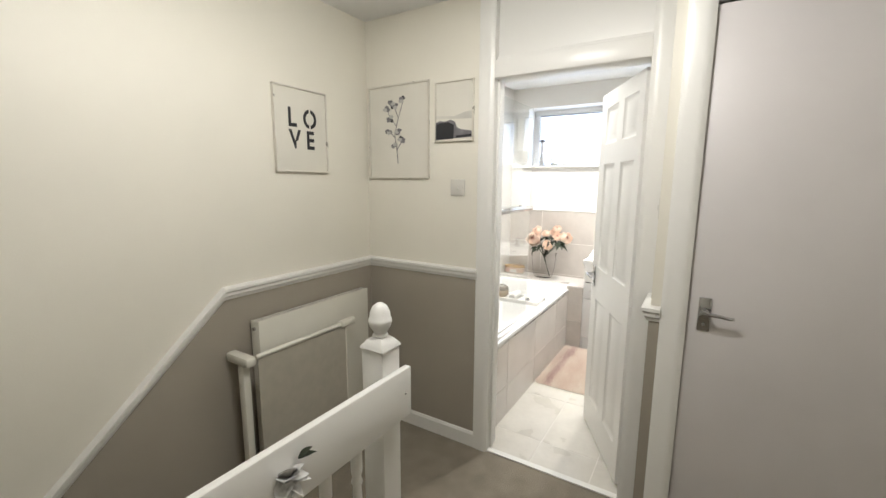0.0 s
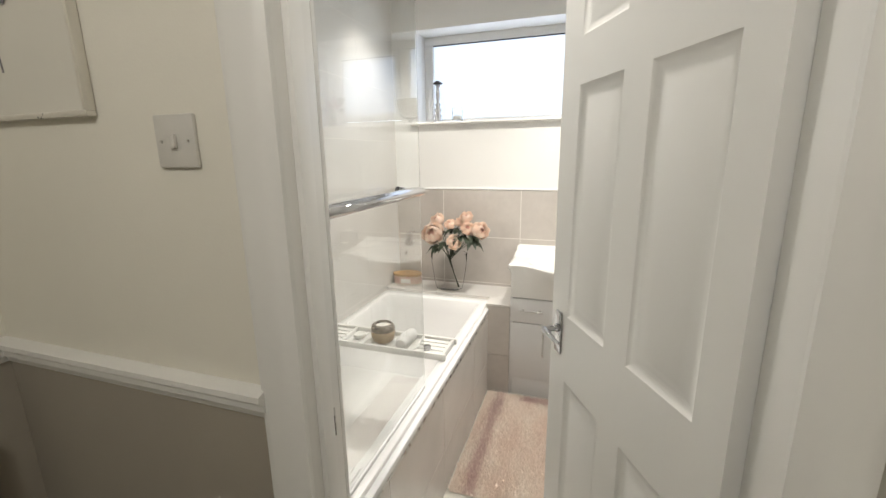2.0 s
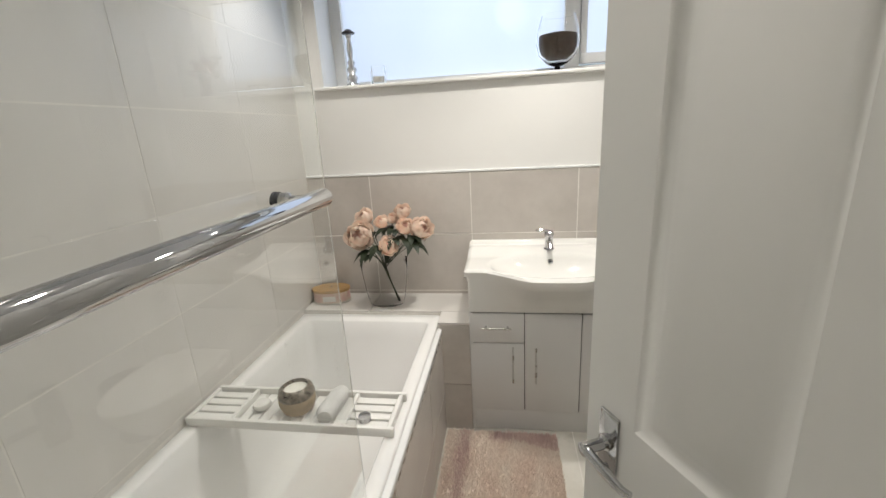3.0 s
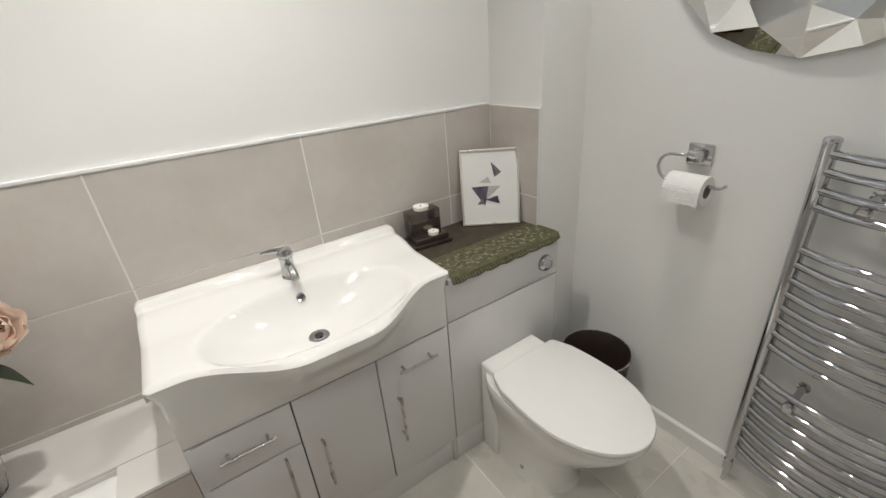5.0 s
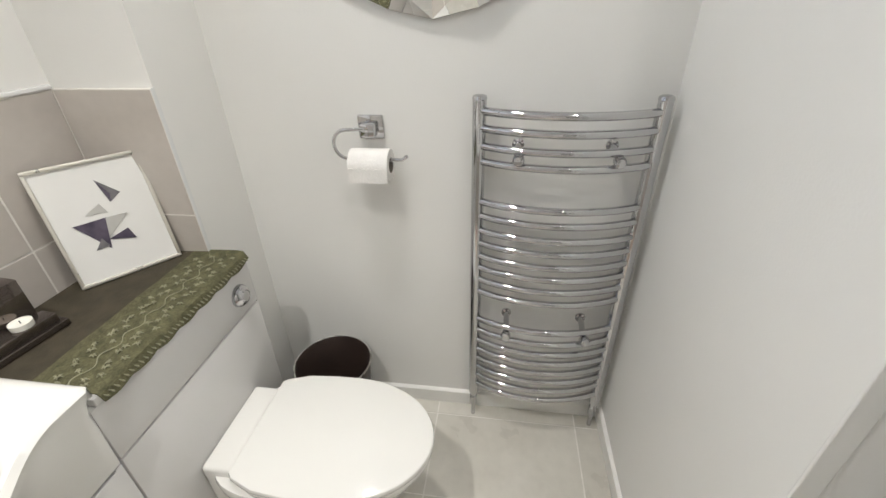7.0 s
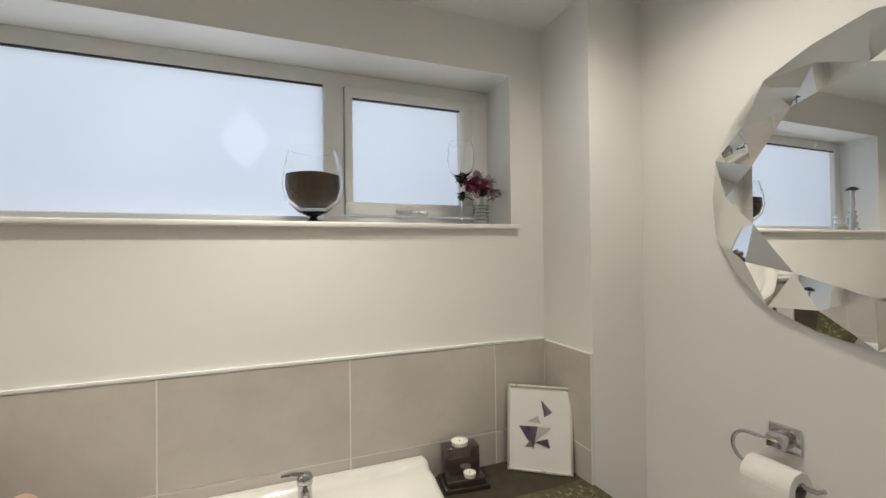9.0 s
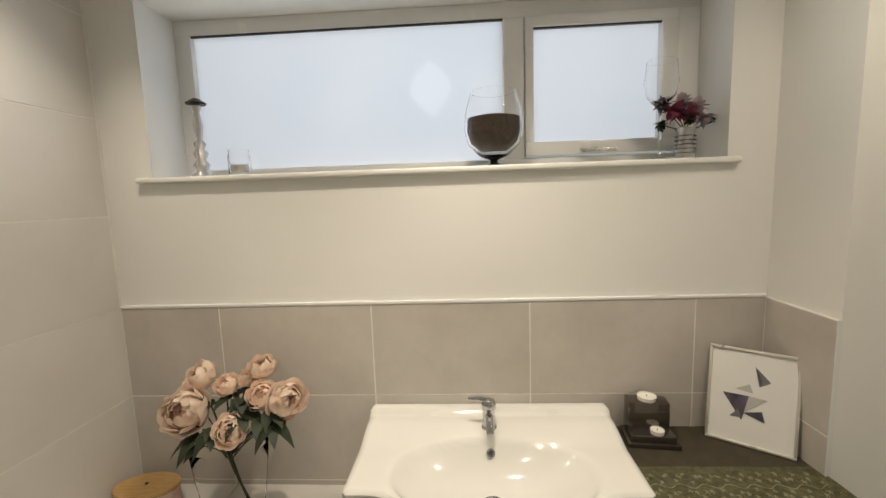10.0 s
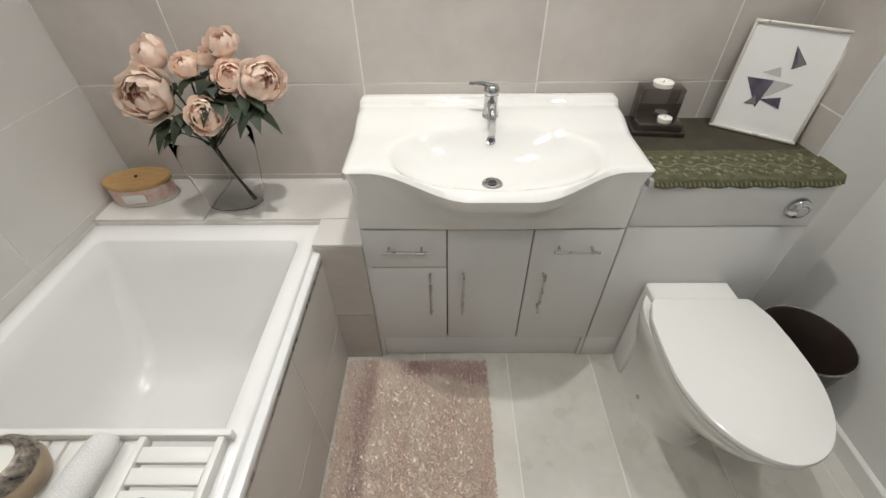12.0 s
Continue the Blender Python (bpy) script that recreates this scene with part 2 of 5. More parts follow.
def finish(name, bm, mat, smooth=None):
    bmesh.ops.recalc_face_normals(bm, faces=bm.faces)
    me = bpy.data.meshes.new(name)
    bm.to_mesh(me)
    bm.free()
    for m in mat if isinstance(mat, (list, tuple)) else [mat]:
        me.materials.append(M[m])
    if smooth is not None:
        flat = me.attributes.get("flat")
        keep = [not d.value for d in flat.data] if flat else [True] * len(me.polygons)
        me.polygons.foreach_set("use_smooth", keep)
        if smooth < 180:
            me.set_sharp_from_angle(angle=radians(smooth))
    return me


def part(name, bm, mat, parent, label="", smooth=35):
    """One mesh, laid out in world metres, under a thing or under a part of it."""
    ob = new(name, finish(name, bm, mat, smooth))
    ob.parent = parent
    if parent.parent is None:
        ob.matrix_parent_inverse = parent.matrix_basis.inverted()
    return tagged(ob, label)


def solo(name, bm, mat, label, category, kind="", group="", smooth=35):
    """A thing of one mesh, with its origin at the middle of its base."""
    lo = [min(v.co[i] for v in bm.verts) for i in range(3)]
    hi = [max(v.co[i] for v in bm.verts) for i in range(3)]
    base = Vector(((lo[0] + hi[0]) / 2, (lo[1] + hi[1]) / 2, lo[2]))
    bmesh.ops.translate(bm, verts=bm.verts, vec=-base)
    ob = new(name, finish(name, bm, mat, smooth))
    ob.location = base
    ob.matrix_basis = Matrix.Translation(base)
    return tagged(ob, label, category, group, kind)


def box(x0, x1, y0, y1, z0, z1, bevel=0.0, seg=2, bm=None, m=None):
    b = bmesh.new()
    bmesh.ops.create_cube(b, size=1)
    for v in b.verts:
        v.co = Vector((x0 + (v.co.x + .5) * (x1 - x0), y0 + (v.co.y + .5) * (y1 - y0), z0 + (v.co.z + .5) * (z1 - z0)))
    if bevel:
        bmesh.ops.bevel(b, geom=b.edges[:], offset=bevel, segments=seg, affect="EDGES", profile=0.5, clamp_overlap=True)
    layer = b.faces.layers.int.new("flat")
    b.normal_update()
    for f in b.faces:
        f[layer] = int(max(abs(c) for c in f.normal) > 0.999)
    if m is not None:
        b.transform(m)
    return merge(bm, b) if bm is not None else b


def merge(bm, other):
    me = bpy.data.meshes.new("tmp")
    other.to_mesh(me)
    other.free()
    if bm.faces.layers.int.get("flat") is None:
        bm.faces.layers.int.new("flat")
    bm.from_mesh(me)
    bpy.data.meshes.remove(me)
    return bm


def lathe(profile, c, seg=32, bm=None, m=None, cap=True, sx=1.0, sy=1.0):
    """Turns (radius, height) pairs about the upright through c."""
    b = bmesh.new()
    rings = []
    for r, z in profile:
        rings.append([b.verts.new((r * sx * math.cos(2 * math.pi * i / seg), r * sy * math.sin(2 * math.pi * i / seg), z)) for i in range(seg)])
    for a, d in zip(rings, rings[1:]):
        for i in range(seg):
            b.faces.new((a[i], a[(i + 1) % seg], d[(i + 1) % seg], d[i]))
    if cap:
        if profile[0][0] > 1e-5:
            b.faces.new(rings[0])
        if profile[-1][0] > 1e-5:
            b.faces.new(rings[-1])
    bmesh.ops.remove_doubles(b, verts=b.verts, dist=1e-5)
    if m is not None:
        b.transform(m)
    b.transform(Matrix.Translation(c))
    return merge(bm, b) if bm is not None else b


def tube(points, r, seg=10, bm=None, closed=False):
    """A round bar along points; r may be a number or one number a point."""
    pts = [Vector(p) for p in points]
    b = bmesh.new()
    rings, up = [], None
    for i, p in enumerate(pts):
        d = (pts[min(i + 1, len(pts) - 1)] - pts[max(i - 1, 0)]).normalized()
        if up is None:
            up = d.orthogonal().normalized()
        up = (up - d * up.dot(d)).normalized()
        side = d.cross(up)
        rad = r[i] if isinstance(r, (list, tuple)) else r
        rings.append([b.verts.new(p + rad * (math.cos(2 * math.pi * k / seg) * up + math.sin(2 * math.pi * k / seg) * side)) for k in range(seg)])
    for a, d in zip(rings, rings[1:]):
        for k in range(seg):
            b.faces.new((a[k], a[(k + 1) % seg], d[(k + 1) % seg], d[k]))
    b.faces.new(rings[0])
    b.faces.new(rings[-1])
    return merge(bm, b) if bm is not None else b


def prism(outline, z0, z1, m=None, bm=None, bevel=0.0):
    """An outline in x and y, drawn up from z0 to z1."""
    b = bmesh.new()
    lo = [b.verts.new((x, y, z0)) for x, y in outline]
    hi = [b.verts.new((x, y, z1)) for x, y in outline]
    n = len(outline)
    b.faces.new(lo)
    b.faces.new(hi)
    for i in range(n):
        b.faces.new((lo[i], lo[(i + 1) % n], hi[(i + 1) % n], hi[i]))
    if bevel:
        bmesh.ops.recalc_face_normals(b, faces=b.faces)
        bmesh.ops.bevel(b, geom=[e for e in b.edges if abs(e.verts[0].co.z - e.verts[1].co.z) < 1e-6], offset=bevel, segments=2, affect="EDGES", profile=0.5)
    if m is not None:
        b.transform(m)
    return merge(bm, b) if bm is not None else b


def arc(c, r, a0, a1, n, ry=None):
    return [(c[0] + r * math.cos(radians(a0 + (a1 - a0) * i / (n - 1))), c[1] + (ry or r) * math.sin(radians(a0 + (a1 - a0) * i / (n - 1)))) for i in range(n)]


# poses that stand a drawing (x right, y up, z out) on a wall
def on_y(x, y, z):
    return Matrix(((1, 0, 0, x), (0, 0, -1, y), (0, 1, 0, z), (0, 0, 0, 1)))      # faces -y


def on_west(x, y, z):
    return Matrix(((0, 0, 1, x), (1, 0, 0, y), (0, 1, 0, z), (0, 0, 0, 1)))       # faces +x, right is +y


def on_east(x, y, z):
    return Matrix(((0, 0, -1, x), (-1, 0, 0, y), (0, 1, 0, z), (0, 0, 0, 1)))     # faces -x, right is -y


def structure(name, bm, mat, label, category, smooth=None):
    return solo(name, bm, mat, label, category, kind="structure", smooth=smooth)


# ---- the place: plan in metres, window wall at y = 0, floor at z = 0 ----
CEIL = 2.40
WEST, EAST = -0.045, 2.345
DOOR_Y0, DOOR_Y1 = -2.13, -2.03
JL, JR, HEAD = 0.79, 1.475, 1.99
SOUTH, FAR_EAST = -5.6, 2.75
CUP_X, CUP_Y = 1.61, -1.462
D2_Y = -2.36
WX0, WX1, WZ0, WZ1 = 0.157, 1.98, 1.652, 2.208
WIN_Y = 0.18

bm = box(WEST - 0.12, WEST, SOUTH - 0.1, 0.30, -2.6, CEIL)
wall_west = structure("wall_west", bm, "cream", "cream painted plaster wall beside the stairwell and bath", "wall")
bm = box(WEST, WX0, 0, 0.30, -0.2, CEIL)
box(WX1, EAST + 0.12, 0, 0.30, -0.2, CEIL, bm=bm)
box(WX0, WX1, 0, 0.30, -0.2, WZ0 - 0.0195, bm=bm)
box(WX0, WX1, 0, 0.30, WZ1, CEIL, bm=bm)
wall_north = structure("wall_north", bm, "white_wall", "off-white painted bathroom wall with a long high window", "wall")
bm = box(EAST, EAST + 0.12, CUP_Y - 0.1, 0, -0.2, CEIL)
wall_east = structure("wall_east", bm, "white_wall", "white painted bathroom wall behind the towel radiator", "wall")
bm = box(2.12, EAST, -0.264, 0, 0, CEIL)
pipe_boxing = structure("wall_boxing", bm, "white_wall", "white painted boxed-in corner beside the window", "wall")
bm = box(CUP_X, EAST, CUP_Y - 0.09, CUP_Y, 0, CEIL)
box(CUP_X, CUP_X + 0.09, DOOR_Y1, CUP_Y - 0.09, 0, CEIL, bm=bm)
wall_cupboard = structure("wall_cupboard", bm, "white_wall", "white painted projecting cupboard walls in the bathroom", "wall")
bm = box(CUP_X - 0.006, CUP_X, CUP_Y - 0.03, CUP_Y + 0.003, 0.0, CEIL, 0.002)
structure("trim_corner", bm, "white_wall", "white corner bead on the cupboard wall", "trim")
# partition between landing and bathroom, with the doorway through it
bm = box(WEST, JL - 0.03, DOOR_Y0, DOOR_Y1, 0, CEIL)
box(JR + 0.03, CUP_X + 0.09, DOOR_Y0, DOOR_Y1, 0, CEIL, bm=bm)
wall_partition = structure("wall_partition", bm, "cream", "cream painted partition wall around the bathroom doorway", "wall")
bm = box(JL - 0.03, JR + 0.03, DOOR_Y0 + 0.03, DOOR_Y1 - 0.03, HEAD + 0.03, CEIL)
structure("door_transom_panel", bm, "gloss", "cream painted panel above the bathroom door", "panel")
# nib and the wall that holds the second door
NIB = 1.565
bm = box(NIB, 1.682, D2_Y, DOOR_Y0, 0, CEIL)
box(2.46, FAR_EAST, D2_Y, D2_Y + 0.1, 0, CEIL, bm=bm)
box(1.682, 2.46, D2_Y, D2_Y + 0.1, 2.08, CEIL, bm=bm)
wall_nib = structure("wall_nib", bm, "cream", "cream painted wall around the second landing door", "wall")
structure("wall_far_east", box(FAR_EAST, FAR_EAST + 0.1, SOUTH, D2_Y + 0.1, 0, CEIL), "cream", "plain cream painted landing wall", "wall")
structure("wall_south", box(WEST, FAR_EAST + 0.1, SOUTH - 0.1, SOUTH, -2.6, CEIL), "cream", "plain cream painted end wall", "wall")
structure("ceiling_bathroom", box(WEST, EAST + 0.12, DOOR_Y0, 0.30, CEIL, CEIL + 0.1), "ceiling", "smooth white bathroom ceiling", "ceiling")
structure("ceiling_landing", box(WEST, FAR_EAST + 0.1, SOUTH - 0.1, DOOR_Y0, CEIL, CEIL + 0.1), "ceiling", "white painted landing ceiling", "ceiling")

# landing floor with the stairwell cut out of it
STAIR_X, STAIR_Y = 0.80, -3.05
bm = box(WEST, FAR_EAST, STAIR_Y, DOOR_Y0 + 0.02, -0.2, 0)
box(STAIR_X, FAR_EAST, SOUTH, STAIR_Y, -0.2, 0, bm=bm)
structure("floor_landing", bm, "carpet", "beige carpeted landing floor", "floor")
bm = bmesh.new()
for i in range(12):
    box(WEST, STAIR_X, STAIR_Y - 0.205 * (i + 1), STAIR_Y - 0.205 * i + 0.02, -0.19 * (i + 1) - 0.2, -0.19 * (i + 1), 0.012, bm=bm)
structure("stairs", bm, "carpet", "beige carpeted stairs going down from the landing", "stairs")
structure("wall_stairwell", box(STAIR_X, STAIR_X + 0.08, SOUTH, STAIR_Y, -2.6, -0.2), "cream", "cream wall under the landing edge", "wall")
structure("floor_bathroom", box(0.0, EAST, DOOR_Y0 + 0.02, 0, -0.2, -0.0012), "grout", "pale grouted bathroom floor bed", "floor")
structure("ground", box(-60, 60, 0.31, 90, -3.0, -2.8), "asphalt", "dull green ground outside the window", "ground")
# unseen overhang, added to cut the light on the upper panes
structure("eaves", box(-0.6, 2.8, 0.31, 0.85, 2.48, 2.55), "soffit", "unseen grey overhang added to shade the top of the window", "eaves")
structure("threshold_strip", box(JL, JR, DOOR_Y0 - 0.005, DOOR_Y0 + 0.03, 0.0, 0.008, 0.003), "gloss", "white metal threshold strip under the bathroom door", "trim")

# painted dado zone, rail and skirting on the landing
DADO = 1.006


def dado_outline():
    s = 0.877
    return [(DOOR_Y0 - 0.001, 0.0), (DOOR_Y0 - 0.001, DADO), (-3.085, DADO), (-5.55, DADO - s * (5.55 - 3.085)), (-5.55, -2.5), (-3.2, -2.5)]


b = prism([(y, z) for y, z in dado_outline()], 0, 0.003, on_west(WEST, 0, 0))
structure("dado_west", b, "taupe", "taupe painted lower wall beside the stairs", "wall paint")
structure("dado_partition", box(WEST + 0.003, 0.714, DOOR_Y0 - 0.003, DOOR_Y0, 0, DADO), "taupe", "taupe painted lower wall beside the doorway", "wall paint")
bm = box(NIB - 0.003, NIB, D2_Y - 0.003, DOOR_Y0 - 0.02, 0, DADO)
box(NIB, 1.600, D2_Y - 0.003, D2_Y, 0, DADO, bm=bm)
structure("dado_nib", bm, "taupe", "taupe painted lower wall between two doors", "wall paint")

RAIL = [(0.0, -0.028), (0.010, -0.028), (0.014, -0.016), (0.020, -0.010), (0.022, 0.004), (0.030, 0.012), (0.030, 0.024), (0.012, 0.030), (0.0, 0.030)]


def moulding(path, prof, normals):
    """A profile of (out, up) drawn along a path of points, with the way out at each."""
    b = bmesh.new()
    rings = [[b.verts.new(Vector(p) + Vector(n) * o + Vector((0, 0, u))) for o, u in prof] for p, n in zip(path, normals)]
    for a, d in zip(rings, rings[1:]):
        for i in range(len(prof) - 1):
            b.faces.new((a[i], a[i + 1], d[i + 1], d[i]))
    b.faces.new(rings[0])
    b.faces.new(rings[-1])
    return b


z = DADO
bm = moulding([(WEST, -5.55, z - 2.16), (WEST, -3.085, z), (WEST, DOOR_Y0, z), (0.714, DOOR_Y0, z)], RAIL, [(1, 0, 0), (1, 0, 0), (1, -1, 0), (0, -1, 0)])
structure("trim_dado_rail", bm, "gloss", "white gloss dado rail stepping down with the stairs", "dado rail", smooth=30)
bm = moulding([(NIB, DOOR_Y0 - 0.015, z), (NIB, D2_Y, z), (1.600, D2_Y, z)], RAIL, [(-1, 0, 0), (-1, -1, 0), (0, -1, 0)])
structure("trim_dado_rail_nib", bm, "gloss", "short white gloss dado rail turning a corner", "dado rail", smooth=30)
SKIRT = [(0.0, 0.0), (0.016, 0.0), (0.016, 0.075), (0.008, 0.088), (0.0, 0.09)]
bm = moulding([(WEST, -3.05, 0), (WEST, DOOR_Y0, 0), (0.714, DOOR_Y0, 0)], SKIRT, [(1, 0, 0), (1, -1, 0), (0, -1, 0)])
structure("baseboard_landing", bm, "gloss", "white gloss skirting board on the landing", "skirting board", smooth=30)
bm = moulding([(EAST, -0.37, 0), (EAST, CUP_Y, 0), (CUP_X, CUP_Y, 0), (CUP_X, DOOR_Y1, 0)], [(0, 0), (0.012, 0), (0.012, 0.06), (0.006, 0.066), (0, 0.068)],
              [(-1, 0, 0), (-1, 1, 0), (-1, 1, 0), (-1, 0, 0)])
structure("baseboard_bathroom", bm, "gloss", "low white skirting board in the bathroom", "skirting board", smooth=30)

# doorway linings and architraves
ARCH = [(0, 0), (0.085, 0), (0.085, 0.012), (0.065, 0.02), (0.045, 0.018), (0.028, 0.022), (0.012, 0.018), (0, 0.010)]


def architrave_side(x, z0, z1, y, flip):
    b = bmesh.new()
    pts = [((x - w if flip else x + w), y - d) for w, d in ARCH]
    lo = [b.verts.new((px, py, z0)) for px, py in pts]
    hi = [b.verts.new((px, py, z1)) for px, py in pts]
    for i in range(len(pts)):
        j = (i + 1) % len(pts)
        b.faces.new((lo[i], lo[j], hi[j], hi[i]))
    b.faces.new(lo)
    b.faces.new(hi)
    return b


door_frame = thing("door_frame_bathroom", (1.13, DOOR_Y0, 0), "white gloss door frame with moulded architrave and transom", "door frame", kind="structure")
part("jamb", box(JL - 0.03, JL, DOOR_Y0, DOOR_Y1, 0, CEIL, 0.002), "gloss", door_frame)
part("jamb", box(JR, JR + 0.03, DOOR_Y0, DOOR_Y1, 0, CEIL, 0.002), "gloss", door_frame)
part("head", box(JL, JR, DOOR_Y0, DOOR_Y1, HEAD, HEAD + 0.03, 0.002), "gloss", door_frame)
part("door_stop", box(JL, JL + 0.012, DOOR_Y0 + 0.025, DOOR_Y1 - 0.04, 0.005, HEAD, 0.002), "gloss", door_frame)
part("architrave", architrave_side(JL, 0, CEIL, DOOR_Y0, True), "gloss", door_frame)
part("architrave", architrave_side(JR, 0, CEIL, DOOR_Y0, False), "gloss", door_frame)
part("transom", box(JL - 0.001, JR + 0.001, DOOR_Y0 - 0.016, DOOR_Y0 - 0.0005, HEAD + 0.001, HEAD + 0.085, 0.005), "gloss", door_frame)
part("transom_bead", box(JL, JR, DOOR_Y0 + 0.014, DOOR_Y0 + 0.0295, HEAD + 0.031, HEAD + 0.105, 0.004), "gloss", door_frame)
part("strike_plate", box(JL - 0.0005, JL + 0.002, DOOR_Y0 + 0.052, DOOR_Y0 + 0.078, 0.90, 0.96), "brushed", door_frame, "steel strike plate")
part("keep", box(JL - 0.0005, JL + 0.004, DOOR_Y0 + 0.058, DOOR_Y0 + 0.072, 0.915, 0.945), "gasket", door_frame)
bm = architrave_side(JL, 0, HEAD + 0.08, 0, True)
for v in bm.verts:
    v.co.y = DOOR_Y1 - v.co.y
part("architrave_inside", bm, "gloss", door_frame)

door2_frame = thing("door_frame_landing", (2.08, D2_Y, 0), "white gloss frame of the second landing door", "door frame", kind="structure")
part("architrave", architrave_side(1.685, 0, 2.14, D2_Y, True), "gloss", door2_frame)
part("architrave", architrave_side(2.46, 0, 2.14, D2_Y, False), "gloss", door2_frame)
part("head", box(1.686, 2.459, D2_Y - 0.018, D2_Y - 0.0005, 2.075, 2.14, 0.004), "gloss", door2_frame)
part("stop", box(1.6825, 1.70, D2_Y + 0.045, D2_Y + 0.06, 0, 2.07), "gloss", door2_frame)


def lever_handle(parent, m, flip=1):
    """Chrome lever on a back plate; drawing x along the door, y up, z out."""
    h = part("handle", box(-0.02, 0.02, -0.062, 0.062, 0, 0.006, 0.003, m=m), "chrome", parent, "polished chrome lever handle")
    b = lathe([(0.013, 0.006), (0.013, 0.012), (0.009, 0.016), (0.009, 0.045), (0.011, 0.05), (0.0, 0.052)], (0, 0.012, 0), 16)
    b.transform(m)
    part("spindle", b, "chrome", h)
    b = tube([(0, 0.012, 0.045), (0.03 * flip, 0.012, 0.047), (0.052 * flip, 0.010, 0.046), (0.074 * flip, 0.006, 0.044), (0.086 * flip, 0.007, 0.040)], [0.008, 0.0075, 0.0065, 0.006, 0.005], 12)
    b.transform(m)
    part("lever", b, "chrome", h)
    b = lathe([(0.006, 0.006), (0.006, 0.009), (0, 0.009)], (0, -0.035, 0), 12)
    b.transform(m)
    part("latch_knob", b, "chrome", h)
    return h


# second landing door, flush and shut
d2 = thing("door_2", (2.08, D2_Y + 0.03, 0), "closed flush off-white painted door with a chrome lever", "door", kind="structure")
part("leaf", box(1.6842, 2.455, D2_Y + 0.003, D2_Y + 0.043, 0.008, 2.07, 0.002), "door_grey", d2)
lever_handle(d2, on_y(1.738, D2_Y + 0.003, 1.03), 1)
part("latch_face", box(1.6822, 1.6840, D2_Y + 0.006, D2_Y + 0.02, 0.99, 1.03), "gasket", d2)

# bathroom door, six moulded panels, standing open into the bathroom
bath_door = thing("door_1", (JR, DOOR_Y1 - 0.01, 0), "open white six-panel bathroom door with a chrome lever", "door", kind="structure")
ux, uy = -0.456, 0.890
DM = Matrix(((ux, -uy, 0, JR - 0.003), (uy, ux, 0, DOOR_Y1 - 0.012), (0, 0, 1, 0), (0, 0, 0, 1)))   # x along the leaf, y out of its landing face
PANELS = [(a, c, z0, z1) for a, c in ((0.086, 0.274), (0.362, 0.546)) for z0, z1 in ((0.19, 0.815), (1.005, 1.597), (1.705, 1.90))]


def panel_leaf(w, h, t):
    """Leaf with panels sunk into both faces."""
    b = bmesh.new()
    xs = sorted({0.016, w, *[p[0] for p in PANELS], *[p[1] for p in PANELS]})
    zs = sorted({0.008, h, *[p[2] for p in PANELS], *[p[3] for p in PANELS]})
    for side in (1, -1):
        y0 = side * t / 2
        for i in range(len(xs) - 1):
            for j in range(len(zs) - 1):
                x0, x1, z0, z1 = xs[i], xs[i + 1], zs[j], zs[j + 1]
                rings = [(0, 0)]
                if any(abs(p[0] - x0) < 1e-6 and abs(p[2] - z0) < 1e-6 for p in PANELS):
                    rings = [(0, 0), (0.008, 0.006), (0.016, 0.009), (0.024, 0.009), (0.045, 0.002)]
                prev = None
                for inset, depth in rings:
                    q = [b.verts.new((x, y0 - side * depth, zz)) for x, zz in ((x0 + inset, z0 + inset), (x1 - inset, z0 + inset), (x1 - inset, z1 - inset), (x0 + inset, z1 - inset))]
                    if prev:
                        for k in range(4):
                            b.faces.new((prev[k], prev[(k + 1) % 4], q[(k + 1) % 4], q[k]))
                    prev = q
                b.faces.new(prev)
    bmesh.ops.remove_doubles(b, verts=b.verts, dist=1e-5)
    rim = [e for e in b.edges if len(e.link_faces) == 1]
    bmesh.ops.bridge_loops(b, edges=rim)
    return b


bm = panel_leaf(0.643, 1.98, 0.036)
bm.transform(DM)
leaf = part("leaf", bm, "gloss", bath_door, smooth=30)
# both lever sets
face = DM @ Matrix(((1, 0, 0, 0.590), (0, 0, 1, 0.018), (0, 1, 0, 0.945), (0, 0, 0, 1)))
lever_handle(bath_door, face, -1)
face = DM @ Matrix(((1, 0, 0, 0.590), (0, 0, -1, -0.018), (0, 1, 0, 0.945), (0, 0, 0, 1)))
lever_handle(bath_door, face, -1)
for zz in (0.22, 1.76):
    b = lathe([(0.006, 0), (0.006, 0.085), (0, 0.087)], (JR - 0.004, DOOR_Y1 - 0.028, zz), 10)
    part("hinge", b, "brushed", bath_door, "steel butt hinge")

# ---- window ----
window = thing("window_1", (1.07, WIN_Y, WZ0), "white plastic framed window with frosted panes", "window", kind="structure")
fr = bmesh.new()
box(WX0, WX1, WIN_Y, WIN_Y + 0.06, WZ1 - 0.052, WZ1, 0.004, bm=fr)
box(WX0, WX1, WIN_Y, WIN_Y + 0.06, WZ0, WZ0 + 0.032, 0.004, bm=fr)
box(WX0, WX0 + 0.062, WIN_Y, WIN_Y + 0.06, WZ0 + 0.03, WZ1 - 0.05, 0.004, bm=fr)
box(WX1 - 0.07, WX1, WIN_Y, WIN_Y + 0.06, WZ0 + 0.03, WZ1 - 0.05, 0.004, bm=fr)
box(1.325, 1.397, WIN_Y, WIN_Y + 0.06, WZ0 + 0.03, WZ1 - 0.05, 0.004, bm=fr)
part("window_frame", fr, "upvc", window)
sash = bmesh.new()
